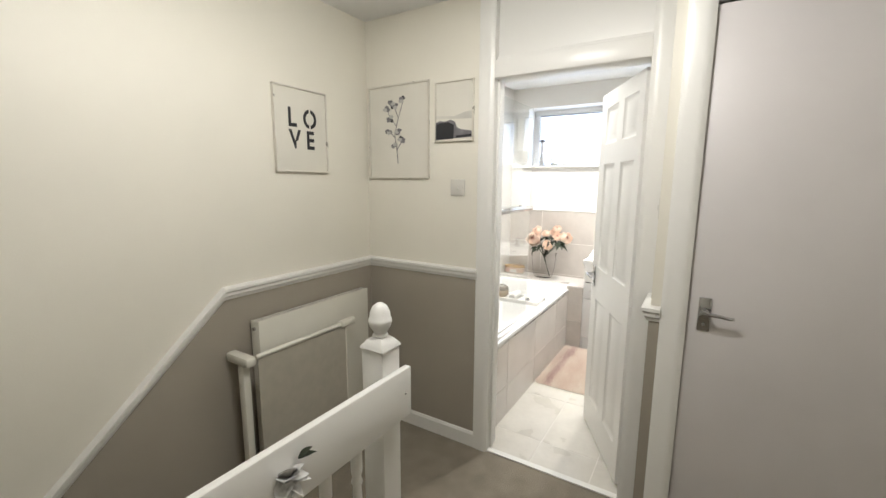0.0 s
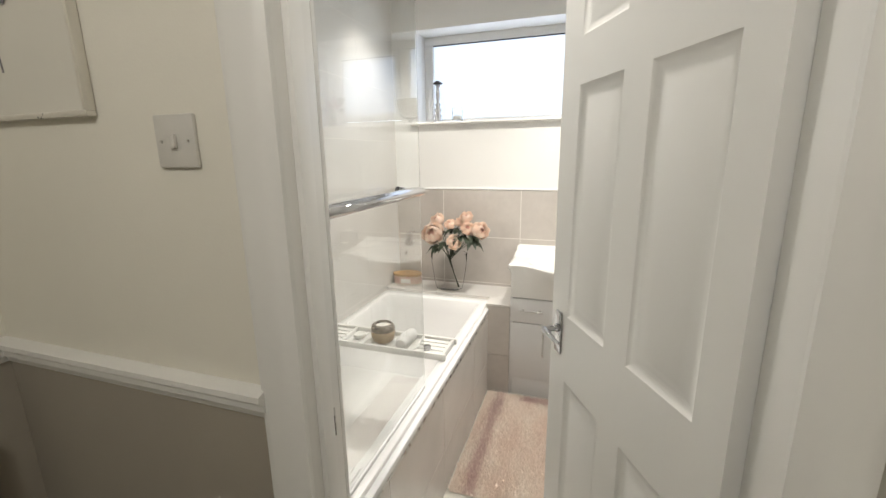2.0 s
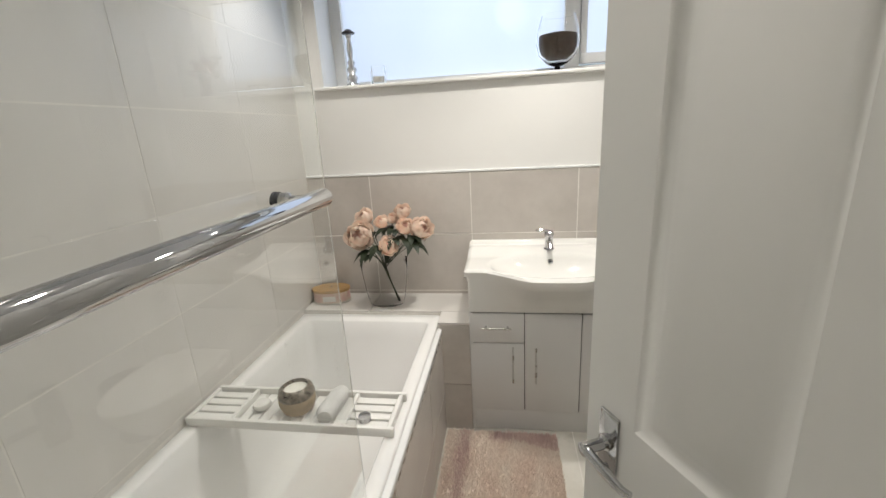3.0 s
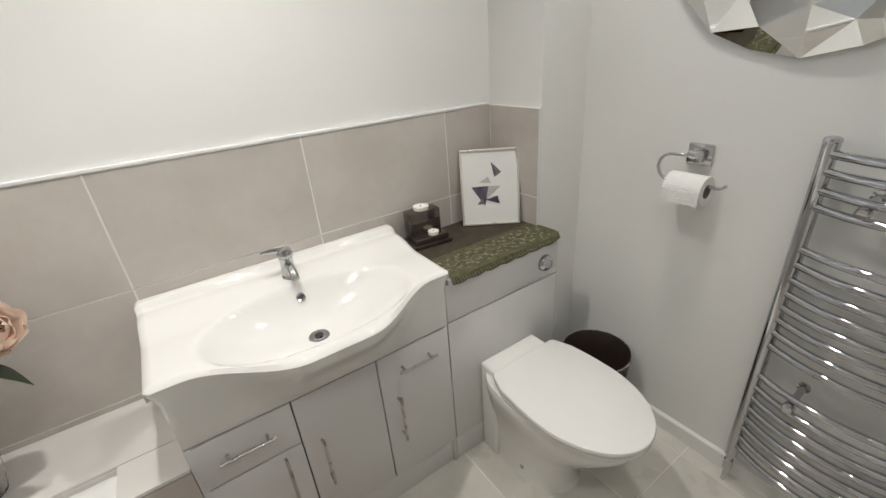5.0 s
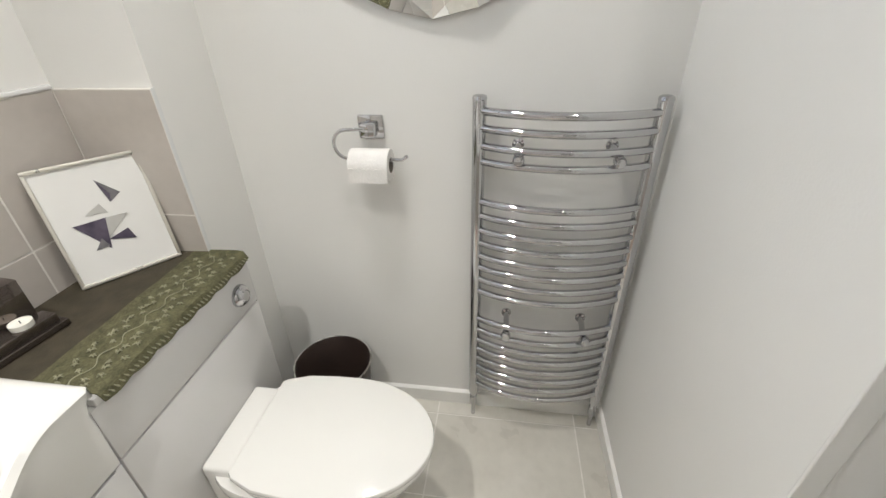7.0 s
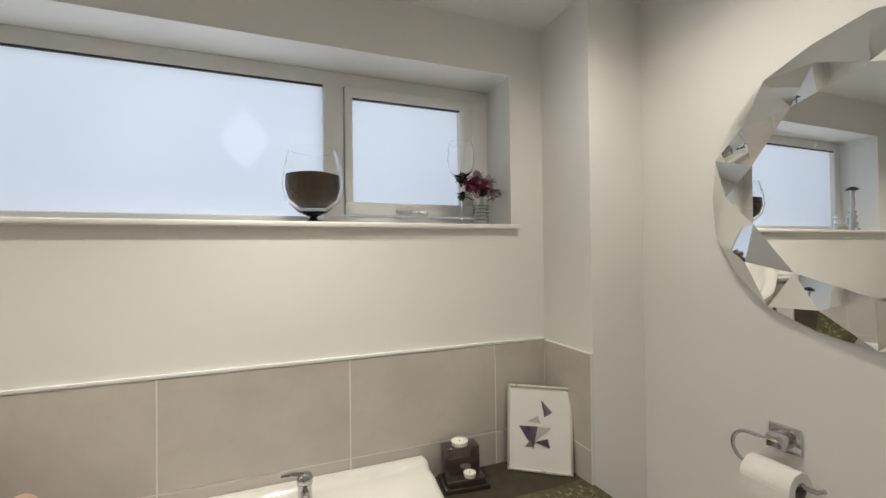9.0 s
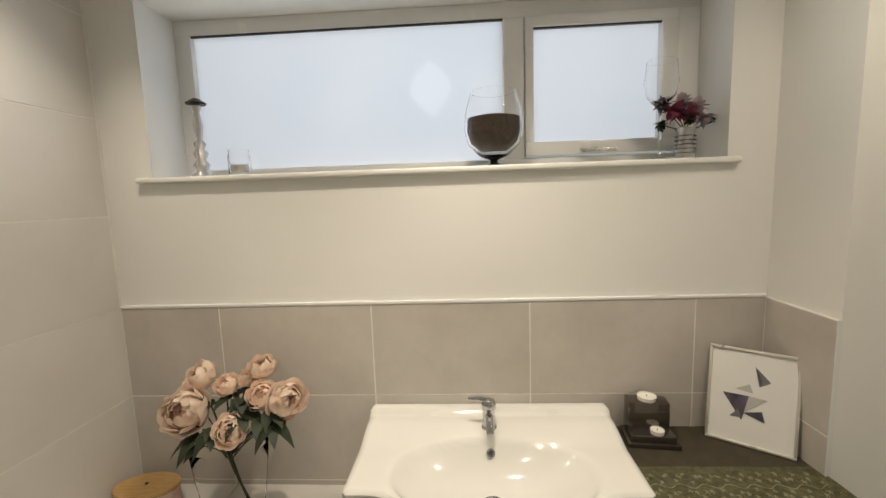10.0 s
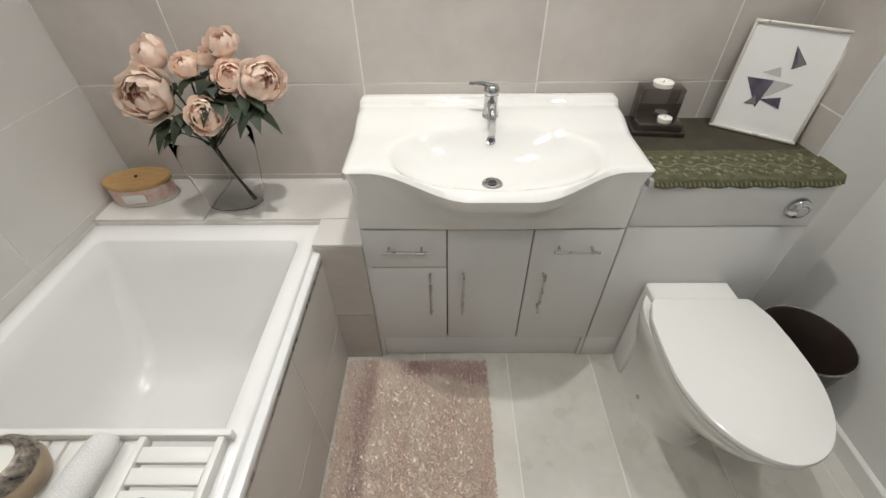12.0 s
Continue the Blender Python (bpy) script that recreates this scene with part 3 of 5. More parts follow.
for a in ((1.399, 1.906, 2.119, 2.155), (1.399, 1.906, 1.692, 1.738), (1.399, 1.427, 1.736, 2.121), (1.854, 1.906, 1.736, 2.121)):
    box(a[0], a[1], WIN_Y - 0.012, WIN_Y + 0.045, a[2], a[3], 0.004, bm=sash)
part("sash", sash, "upvc", window)
g = box(0.219, 1.325, WIN_Y + 0.004, WIN_Y + 0.012, 2.150, 2.1565)
part("gasket", g, "gasket", window, "black rubber gasket")
part("gasket", box(1.427, 1.854, WIN_Y - 0.004, WIN_Y + 0.006, 2.114, 2.1205), "gasket", window, "black rubber gasket")
for x0, x1, z0, z1 in ((0.216, 1.328, 1.682, 2.158), (1.424, 1.857, 1.734, 2.123)):
    p = part("pane", box(x0, x1, WIN_Y + 0.024, WIN_Y + 0.030, z0, z1), "frosted", window, "frosted glass pane", smooth=None)
    p.visible_shadow = False
h = box(1.585, 1.645, WIN_Y - 0.022, WIN_Y - 0.012, 1.698, 1.714, 0.003)
tube([(1.60, WIN_Y - 0.03, 1.706), (1.66, WIN_Y - 0.045, 1.702), (1.70, WIN_Y - 0.045, 1.700)], 0.006, 8, bm=h)
part("catch", h, "brushed", window, "grey metal casement catch")
sill = box(0.116, 2.01, -0.024, WIN_Y, WZ0 - 0.019, WZ0 - 0.001, 0.006, 3)
part("window_sill", sill, "gloss", window)
rv = box(WX0 - 0.001, WX0 + 0.004, 0.0, WIN_Y, WZ0, WZ1)
part("reveal", rv, "ceiling", window)

# ---- bath ----
BZ, BX, BY0, BY1 = 0.555, 0.715, -0.245, -1.945


def rounded(x0, x1, y0, y1, r, n=6):
    return (arc((x1 - r, y1 - r), r, 0, 90, n) + arc((x0 + r, y1 - r), r, 90, 180, n) + arc((x0 + r, y0 + r), r, 180, 270, n) + arc((x1 - r, y0 + r), r, 270, 360, n))


def bath_tub():
    b = bmesh.new()
    X0, X1, Y0, Y1 = 0.003, BX, BY1, BY0
    spec = [(X0, X1, Y0, Y1, 0.012, BZ - 0.03), (X0, X1, Y0, Y1, 0.012, BZ - 0.005), (X0 + .005, X1 - .005, Y0 + .005, Y1 - .005, 0.012, BZ),
            (X0 + .048, X1 - .044, Y0 + .07, Y1 - .072, 0.028, BZ), (X0 + .053, X1 - .049, Y0 + .076, Y1 - .078, 0.028, BZ - .005),
            (X0 + .060, X1 - .057, Y0 + .09, Y1 - .095, 0.032, BZ - .08), (X0 + .088, X1 - .086, Y0 + .14, Y1 - .20, 0.05, BZ - .30),
            (X0 + .105, X1 - .103, Y0 + .18, Y1 - .245, 0.06, BZ - .375), (X0 + .15, X1 - .15, Y0 + .24, Y1 - .32, 0.07, BZ - .41)]
    rings = [[b.verts.new((x, y, s[5])) for x, y in rounded(*s[:5])] for s in spec]
    for a, d in zip(rings, rings[1:]):
        for i in range(len(a)):
            b.faces.new((a[i], a[(i + 1) % len(a)], d[(i + 1) % len(a)], d[i]))
    b.faces.new(rings[-1])
    return b


bath = thing("bathtub", (0.36, -1.1, 0), "white acrylic bathtub with a tiled side panel", "bathtub")
part("tub", bath_tub(), "acrylic", bath, smooth=50)
bm = bmesh.new()
for i in range(9):
    box(0.24 + 0.03 * i, 0.25 + 0.03 * i, -1.75, -1.35, BZ - .4095, BZ - .4055, 0.002, bm=bm)
part("grip_ribs", bm, "acrylic", bath)
part("trim_strip", box(BX - 0.002, BX + 0.022, BY1, BY0 + 0.02, BZ - 0.040, BZ - 0.014, 0.006), "upvc", bath, "white plastic edge strip")
part("metal_edge", box(BX + 0.004, BX + 0.0195, BY1, BY0 + 0.0, BZ - 0.054, BZ - 0.0405, 0.002), "brushed", bath, "satin metal tile edging")
part("panel_backing", box(BX - 0.03, BX + 0.0165, BY1, BY0 - 0.10, 0.0, BZ - 0.055), "grout", bath)
b = lathe([(0.0, 0), (0.03, 0.001), (0.033, 0.006), (0.02, 0.008), (0, 0.008)], (0.36, -1.70, BZ - .412), 20)
part("waste", b, "chrome", bath, "chrome waste")
b = box(0.0, BX, DOOR_Y1, BY1 - 0.001, 0, BZ, 0.003)
structure("bath_end_ledge", b, "tile_left", "pale tiled ledge at the foot of the bath", "ledge")

# ledge beyond the bath
LZ = 0.572
bm = prism([(0.0, 0.0), (0.0, BY0 + 0.002), (BX + 0.002, BY0 + 0.002), (BX + 0.002, -0.36), (0.8625, -0.36), (0.8625, 0.0)], 0.0, LZ - 0.010)
ledge = structure("ledge", bm, "grout", "pale tiled boxed ledge at the end of the bath", "ledge")

# ---- glass bath screen with its rail ----
screen = thing("bath_screen", (0.685, -1.66, BZ), "frameless clear glass bath screen with a chrome rail", "bath screen")
g = part("glass", box(0.680, 0.686, -2.02, -1.30, BZ + 0.006, 1.98, 0.002), "screen_glass", screen, smooth=None)
g.visible_shadow = False
part("wall_profile", box(0.668, 0.698, -2.03, -2.012, BZ + 0.001, 1.98, 0.003), "chrome", screen, "chrome wall channel")
part("seal", box(0.676, 0.690, -2.01, -1.31, BZ + 0.001, BZ + 0.012, 0.003), "upvc", screen)
part("rail", tube([(0.742, -1.966, 1.328), (0.742, -1.964, 1.328), (0.742, -1.958, 1.328), (0.742, -1.437, 1.328), (0.742, -1.431, 1.328), (0.742, -1.429, 1.328)], [0.007, 0.012, 0.015, 0.015, 0.012, 0.007], 20), "chrome", screen, "polished chrome towel rail")
for y in (-1.93, -1.47):
    b = lathe([(0.014, 0), (0.014, 0.012), (0.009, 0.016), (0.009, 0.058)], (0.686, y, 1.328), 16, m=Matrix.Rotation(radians(90), 4, "Y"))
    part("rail_bracket", b, "chrome", screen)
    b = lathe([(0.016, 0), (0.016, 0.008), (0, 0.010)], (0.679, y, 1.328), 16, m=Matrix.Rotation(radians(-90), 4, "Y"))
    part("back_fixing", b, "gasket", screen)

# ---- bath caddy and what lies on it ----
caddy = thing("bath_tray", (0.35, -0.995, BZ), "white painted slatted wooden bath tray", "bath tray")
TZ = BZ + 0.001
for y0, y1 in ((-0.922, -0.908), (-1.09, -1.076)):
    part("side_rail", box(0.012, 0.700, y0, y1, TZ, TZ + 0.030, 0.003), "gloss", caddy)
for x in (0.018, 0.165, 0.535, 0.683):
    part("cross_rail", box(x - 0.007, x + 0.007, -1.0755, -0.9225, TZ, TZ + 0.028, 0.003), "gloss", caddy)
for x0, x1 in ((0.026, 0.157), (0.543, 0.675)):
    for i in range(4):
        y = -1.066 + 0.037 * i
        part("slat", box(x0, x1, y - 0.0145, y + 0.0145, TZ + 0.012, TZ + 0.026, 0.003), "gloss", caddy)
for i in range(10):
    x = 0.19 + 0.0355 * i
    part("centre_slat", box(x - 0.0145, x + 0.0145, -1.0755, -0.9225, TZ + 0.003, TZ + 0.011, 0.002), "gloss", caddy)
CZ = TZ + 0.0115
pot = thing("candle_pot", (0.36, -1.0, CZ), "brown rounded candle pot with a sequinned rim", "candle pot")
part("bowl", lathe([(0.0, 0.0), (0.035, 0.0), (0.05, 0.012), (0.058, 0.04), (0.056, 0.062), (0.050, 0.066), (0.046, 0.062), (0.0, 0.060)], (0.355, -1.0, CZ), 32), "terracotta", pot, smooth=60)
part("rim_band", lathe([(0.0565, 0.060), (0.058, 0.066), (0.052, 0.085), (0.040, 0.093), (0.036, 0.088), (0.040, 0.066)], (0.355, -1.0, CZ), 32, cap=False), "mosaic", pot, "silver sequinned band", smooth=60)
part("wax", lathe([(0.0, 0.082), (0.038, 0.081)], (0.355, -1.0, CZ), 24, cap=False), "wax", pot)
roll = tube([(0.475, -1.07, CZ + 0.03), (0.47, -1.05, CZ + 0.03), (0.475, -1.0, CZ + 0.031), (0.48, -0.95, CZ + 0.03), (0.48, -0.93, CZ + 0.03)], [0.022, 0.029, 0.030, 0.029, 0.021], 20)
solo("rolled_cloth", roll, "towel", "rolled white flannel on the bath tray", "flannel", smooth=60)
solo("soap_dish", lathe([(0, 0), (0.022, 0), (0.030, 0.012), (0.026, 0.022), (0.0, 0.024)], (0.165 + 0.06, -1.0, CZ), 20), "ceramic", "small white soap on the bath tray", "soap", smooth=60)
solo("tealight", lathe([(0, 0), (0.019, 0), (0.019, 0.016), (0.016, 0.016), (0.016, 0.010), (0, 0.010)], (0.60, -1.05, TZ + 0.0265), 20), "silver_glass", "small tealight on the bath tray", "candle")

# ---- vanity unit ----
VX0, VX1, VY, VTOP = 0.866, 1.614, -0.360, 0.622
van = thing("vanity_unit", (1.24, -0.18, 0), "white gloss vanity cabinet with steel bar handles", "cabinet")
# body coloured dark so the gaps between fronts read as shaded
part("body", box(VX0, VX1, VY + 0.019, -0.012, 0.06, VTOP, 0.001), "shadow_gap", van)
part("plinth", box(VX0, VX1, VY + 0.010, VY + 0.025, 0.0, 0.110, 0.001), "cabinet", van)
for x0, x1 in ((VX0 - 0.002, VX0 + 0.014), (VX1 - 0.014, VX1)):
    part("side_panel", box(x0, x1, VY + 0.001, -0.010, 0.0, VTOP, 0.001), "cabinet", van)


def bar_handle(parent, a, c):
    a, c = Vector(a), Vector(c)
    d = (c - a).normalized()
    h = part("handle", tube([a - d * 0.018, c + d * 0.018], 0.0045, 10), "brushed", parent, "satin steel bar handle")
    for p in (a, c):
        part("post", tube([p, p + Vector((0, 0.028, 0))], 0.004, 8), "brushed", h)


GAP = 0.0016
x1, x2 = 1.112, 1.360
fronts = [("drawer", VX0, x1, 0.472, VTOP - 0.002, "h"), ("door", VX0, x1, 0.112, 0.470, "r"), ("door", x1, x2, 0.112, VTOP - 0.002, "l"),
          ("door", x2, VX1, 0.112, VTOP - 0.002, "lh")]
for name, a, c, z0, z1, how in fronts:
    d = part(name, box(a + GAP, c - GAP, VY, VY + 0.018, z0 + GAP, z1 - GAP, 0.0025), "cabinet", van)
    if "h" in how:
        m = (a + c) / 2
        bar_handle(d, (m - 0.048, VY - 0.026, 0.555), (m + 0.048, VY - 0.026, 0.555))
    if how != "h":
        hx = c - 0.052 if how == "r" else a + 0.05
        bar_handle(d, (hx, VY - 0.026, 0.30), (hx, VY - 0.026, 0.445))

# ---- washbasin ----
SX0, SX1, SYB, SZ = 0.850, 1.628, -0.012, 0.830


def front_y(x):
    u = abs((x - (SX0 + SX1) / 2) / ((SX1 - SX0) / 2))
    k = 1 - min(max((u - 0.18) / 0.66, 0), 1)
    k = k * k * (3 - 2 * k)
    return -0.382 - 0.124 * k + 0.010 * max(0, (u - 0.97) / 0.03) ** 2


def basin():
    b = bmesh.new()
    nx, ny = 72, 44
    cx, cy = (SX0 + SX1) / 2, -0.300
    rows = []
    for i in range(nx + 1):
        x = SX0 + (SX1 - SX0) * i / nx
        f = front_y(x)
        col = []
        for j in range(ny + 1):
            y = SYB + (f - SYB) * j / ny
            dx, dy = (x - cx) / 0.275, (y - cy) / (0.140 if y > cy else 0.165)
            r = (abs(dx) ** 2.3 + abs(dy) ** 2.3) ** (1 / 2.3)
            t = max(1.0 - min(r, 1.0) ** 2.6, 0.0)
            ease = min(max((1.06 - r) / 0.14, 0), 1)
            z = SZ - 0.086 * t - 0.005 * ease * ease * (3 - 2 * ease)
            rise = min(max((y + 0.20) / 0.12, 0), 1)
            back = min(max((y + 0.052) / 0.018, 0), 1)
            z += 0.022 * rise * rise * (3 - 2 * rise) + 0.018 * back * back * (3 - 2 * back)
            edge = min(min(x - SX0, SX1 - x), (y - f) if j < ny else 0)
            if edge < 0.012:
                z -= 0.010 * (1 - edge / 0.012) ** 2
            col.append(b.verts.new((x, y, z)))
        rows.append(col)
    for i in range(nx):
        for j in range(ny):
            b.faces.new((rows[i][j], rows[i + 1][j], rows[i + 1][j + 1], rows[i][j + 1]))
    # rim turned down, then the apron drawn back to the cabinet front
    prev = [c[-1] for c in rows]
    ends = ([], [])
    for inset, drop in ((0.000, 0.022), (0.006, 0.034), (0.16, 0.060), (0.50, 0.11), (0.80, 0.16), (0.96, 0.205)):
        ring = []
        for i in range(nx + 1):
            x = SX0 + (SX1 - SX0) * i / nx
            f = front_y(x)
            tx = x + ((VX0 + (VX1 - VX0) * i / nx) - x) * min(1, drop / 0.06 if inset else 0)
            y = f + 0.004 + (-0.362 - f) * min(inset, 1)
            ring.append(b.verts.new((tx, max(y, f), SZ - drop)))
        for i in range(nx):
            b.faces.new((prev[i], prev[i + 1], ring[i + 1], ring[i]))
        prev = ring
        ends[0].append(ring[0])
        ends[1].append(ring[-1])
    for side in (0, -1):
        top = rows[side]
        low = [b.verts.new((v.co.x, v.co.y, SZ - 0.034)) for v in top]
        for j in range(ny):
            b.faces.new((top[j], top[j + 1], low[j + 1], low[j]))
        x = (VX0, VX1)[side]
        foot = b.verts.new((x, SYB, SZ - 0.205))
        chain = [low[-1]] + ends[side][1:]
        for p, q in zip(chain, chain[1:]):
            b.faces.new((p, q, foot))
        b.faces.new((low[-1], foot, low[0]))
        b.faces.new((top[-1], ends[side][0], ends[side][1], low[-1]))
    return b


sink = thing("washbasin", (1.24, -0.2, VTOP), "white ceramic washbasin with a curved front on the vanity", "washbasin")
part("bowl", basin(), "ceramic", sink, smooth=45)
b = lathe([(0.0, 0.001), (0.010, 0.001), (0.010, 0.004), (0.026, 0.005), (0.029, 0.002), (0.03, -0.002)], (1.236, -0.305, SZ - 0.0925), 24)
part("waste", b, "chrome", sink, "chrome plug waste")
# flat black disc paints the shade of the plug hole
part("waste_hole", lathe([(0.0, 0.0055), (0.011, 0.0055)], (1.236, -0.305, SZ - 0.0912), 16, cap=False), "gasket", sink)
ov = lathe([(0.007, 0.002), (0.012, 0.003), (0.013, 0.0)], (1.238, -0.181, 0.803), 18, m=Matrix.Rotation(radians(48), 4, "X"), cap=False)
part("overflow", ov, "chrome", sink, "chrome overflow ring")
# black disc in place of the shaded overflow opening
part("overflow_hole", lathe([(0.0, 0.0015), (0.0085, 0.0015)], (1.238, -0.181, 0.803), 16, m=Matrix.Rotation(radians(48), 4, "X"), cap=False), "gasket", sink)
tap = thing("basin_tap", (1.238, -0.11, SZ), "chrome single-lever mixer tap on the washbasin", "tap")
T = Vector((1.238, -0.108, SZ + 0.012))
part("body", lathe([(0.0, 0), (0.026, 0.0), (0.026, 0.004), (0.020, 0.010), (0.019, 0.060), (0.022, 0.066), (0.0, 0.068)], T, 24), "chrome", tap, smooth=40)
part("spout", tube([T + Vector((0, 0, 0.038)), T + Vector((0, -0.03, 0.042)), T + Vector((0, -0.055, 0.030)), T + Vector((0, -0.066, 0.016))], [0.015, 0.0135, 0.0125, 0.0115], 14), "chrome", tap)
part("cap", lathe([(0.022, 0.067), (0.023, 0.078), (0.018, 0.090), (0.0, 0.094)], T, 24), "chrome", tap, smooth=60)
part("lever", tube([T + Vector((0, 0, 0.086)), T + Vector((-0.03, 0.0, 0.094)), T + Vector((-0.062, 0.004, 0.093))], [0.009, 0.007, 0.0045], 10), "chrome", tap)

# ---- cistern unit, shelf ----
WZ = 0.783
cis = thing("cistern_unit", (1.98, -0.18, 0), "white gloss toilet cistern cabinet with a chrome flush button", "cabinet")
# dark body again paints the shade between the panels
part("body", box(1.617, 2.119, VY + 0.019, -0.012, 0.0, WZ - 0.018, 0.001), "shadow_gap", cis)
part("end_panel", box(2.1190, 2.1235, VY + 0.002, -0.267, 0.0, WZ - 0.020, 0.001), "cabinet", cis)
part("upper_panel", box(1.618, 2.118, VY, VY + 0.018, 0.631, WZ - 0.020, 0.0025), "cabinet", cis)
part("lower_panel", box(1.618, 2.118, VY, VY + 0.018, 0.112, 0.6265, 0.0025), "cabinet", cis)
part("plinth", box(1.618, 2.118, VY + 0.004, VY + 0.02, 0.0, 0.1095, 0.001), "cabinet", cis)
part("shelf", box(1.630, 2.1185, VY - 0.004, -0.010, WZ - 0.0185, WZ, 0.003), "cabinet", cis)
b = lathe([(0.0, 0.024), (0.014, 0.023), (0.017, 0.020), (0.018, 0.022), (0.026, 0.017), (0.031, 0.008), (0.032, 0.0)], (2.052, VY, 0.694), 28, m=Matrix.Rotation(radians(90), 4, "X"))
part("flush_button", b, "chrome", cis, "round chrome dual flush button", smooth=40)

# ---- toilet ----
wc = thing("toilet", (1.866, -0.65, 0), "white back-to-wall toilet with the lid shut", "toilet")
CX = 1.866


def pan_ring(z, w, y0, y1, flat, n=40):
    """One level of the pan: square at the back, round at the nose."""
    pts = []
    L = y0 - y1
    for i in range(n):
        a = 2 * math.pi * i / n
        s, c = math.sin(a), math.cos(a)
        x = CX + w * (abs(c) ** (0.62 if s > 0 else 0.9)) * (1 if c > 0 else -1)
        mid = y1 + L * 0.52
        y = mid + (abs(s) ** (flat if s > 0 else 1)) * (1 if s > 0 else -1) * (L * 0.48 if s > 0 else L * 0.52)
        pts.append((x, y, z))
    return pts


def rings_mesh(rings, cap=True):
    b = bmesh.new()
    vs = [[b.verts.new(p) for p in r] for r in rings]
    for a, d in zip(vs, vs[1:]):
        for i in range(len(a)):
            b.faces.new((a[i], a[(i + 1) % len(a)], d[(i + 1) % len(a)], d[i]))
    if cap:
        b.faces.new(vs[0])
        b.faces.new(vs[-1])
    return b


pan = rings_mesh([pan_ring(0.0, 0.118, -0.362, -0.70, 0.35), pan_ring(0.03, 0.114, -0.362, -0.69, 0.35), pan_ring(0.12, 0.112, -0.362, -0.71, 0.35), pan_ring(0.20, 0.125, -0.362, -0.76, 0.4),
                  pan_ring(0.28, 0.150, -0.362, -0.84, 0.45), pan_ring(0.34, 0.168, -0.362, -0.885, 0.5), pan_ring(0.375, 0.174, -0.362, -0.90, 0.5), pan_ring(0.385, 0.170, -0.364, -0.895, 0.5)])
part("pan", pan, "ceramic", wc, smooth=60)
part("back_block", box(CX - 0.129, CX + 0.129, -0.440, -0.3615, 0.0, 0.409, 0.010, 3), "ceramic", wc)


def lid_outline(grow=0.0):
    c = (CX, -0.665)
    pts = arc(c, 0.180 + grow, 180, 360, 36, 0.252 + grow)
    pts += [(CX + 0.179 + grow, -0.60), (CX + 0.172 + grow, -0.52), (CX + 0.150 + grow, -0.458 + grow), (CX + 0.138, -0.446 + grow), (CX - 0.138, -0.446 + grow), (CX - 0.150 - grow, -0.458 + grow), (CX - 0.172 - grow, -0.52), (CX - 0.179 - grow, -0.60)]
    return pts


part("seat", prism(lid_outline(-0.004), 0.387, 0.402, bevel=0.004), "ceramic", wc)
part("lid", prism(lid_outline(), 0.405, 0.426, bevel=0.008), "ceramic", wc)
part("floor_fixing", lathe([(0.008, 0), (0.008, 0.004), (0, 0.005)], (CX - 0.1125, -0.56, 0.055), 12, m=Matrix.Rotation(radians(-90), 4, "Y")), "chrome", wc, "chrome floor fixing cap")

# ---- waste bin ----
wbin = thing("waste_bin", (2.205, -0.505, 0), "dark brown round open waste bin beside the toilet", "waste bin")
bc = (2.207, -0.505, 0)
part("shell", lathe([(0.0, 0.0), (0.095, 0.0), (0.100, 0.01), (0.128, 0.298), (0.131, 0.304), (0.128, 0.307), (0.1275, 0.306)], bc, 40, cap=False), "dark", wbin, smooth=50)
part("lining", lathe([(0.1272, 0.3065), (0.123, 0.302), (0.096, 0.014), (0.0, 0.012)], bc, 40, cap=False), "bin_inside", wbin, "brown inside", smooth=50)
part("rim", lathe([(0.1312, 0.303), (0.1325, 0.305), (0.1305, 0.308), (0.1275, 0.307)], bc, 40, cap=False), "brushed", wbin, "thin metal rim", smooth=60)

# ---- towel radiator ----
trad = thing("towel_radiator", (2.29, -1.21, 0), "chrome ladder towel radiator with curved bars", "towel radiator")
PX, PY0, PY1 = 2.296, -0.988, -1.420
for y in (PY0, PY1):
    up = part("upright", tube([(PX, y, 0.125), (PX, y, 1.160)], 0.0175, 20), "chrome", trad)
    part("cap", lathe([(0.0175, 0), (0.019, 0.003), (0.017, 0.010), (0.010, 0.013), (0.0, 0.013)], (PX, y, 1.160), 20), "chrome", up, "chrome end cap")
    part("valve", tube([(PX, y, 0.126), (PX, y, 0.105), (PX, y, 0.10), (PX, y, 0.06), (PX, y, 0.055), (PX, y, 0.0)], [0.010, 0.010, 0.014, 0.014, 0.008, 0.008], 12), "chrome", up)
ZB = [1.135, 1.093, 1.048, 1.007, 0.893, 0.850, 0.804, 0.762, 0.719, 0.678, 0.635, 0.591, 0.480, 0.433, 0.389, 0.348, 0.306, 0.264, 0.222, 0.178]
for z in ZB:
    pts = []
    for i in range(13):
        s = i / 12
        pts.append((PX - 0.058 * (1 - (2 * s - 1) ** 2) ** 0.9 - 0.002, PY0 + (PY1 - PY0) * s, z))
    part("bar", tube(pts, 0.0105, 10), "chrome", trad, smooth=60)
for y, z in ((-1.09, 1.028), (-1.33, 1.028), (-1.09, 0.456), (-1.33, 0.456)):
    br = tube([(EAST - 0.001, y, z + 0.012), (EAST - 0.008, y, z + 0.012), (EAST - 0.009, y, z + 0.012), (EAST - 0.10, y, z)], [0.016, 0.016, 0.009, 0.009], 14)
    lathe([(0.0, -0.016), (0.010, -0.015), (0.015, -0.008), (0.015, 0.006), (0.011, 0.013), (0.0, 0.015)], (EAST - 0.104, y, z), 16, bm=br, m=Matrix.Rotation(radians(-90), 4, "Y"))
    part("wall_bracket", br, "chrome", trad)

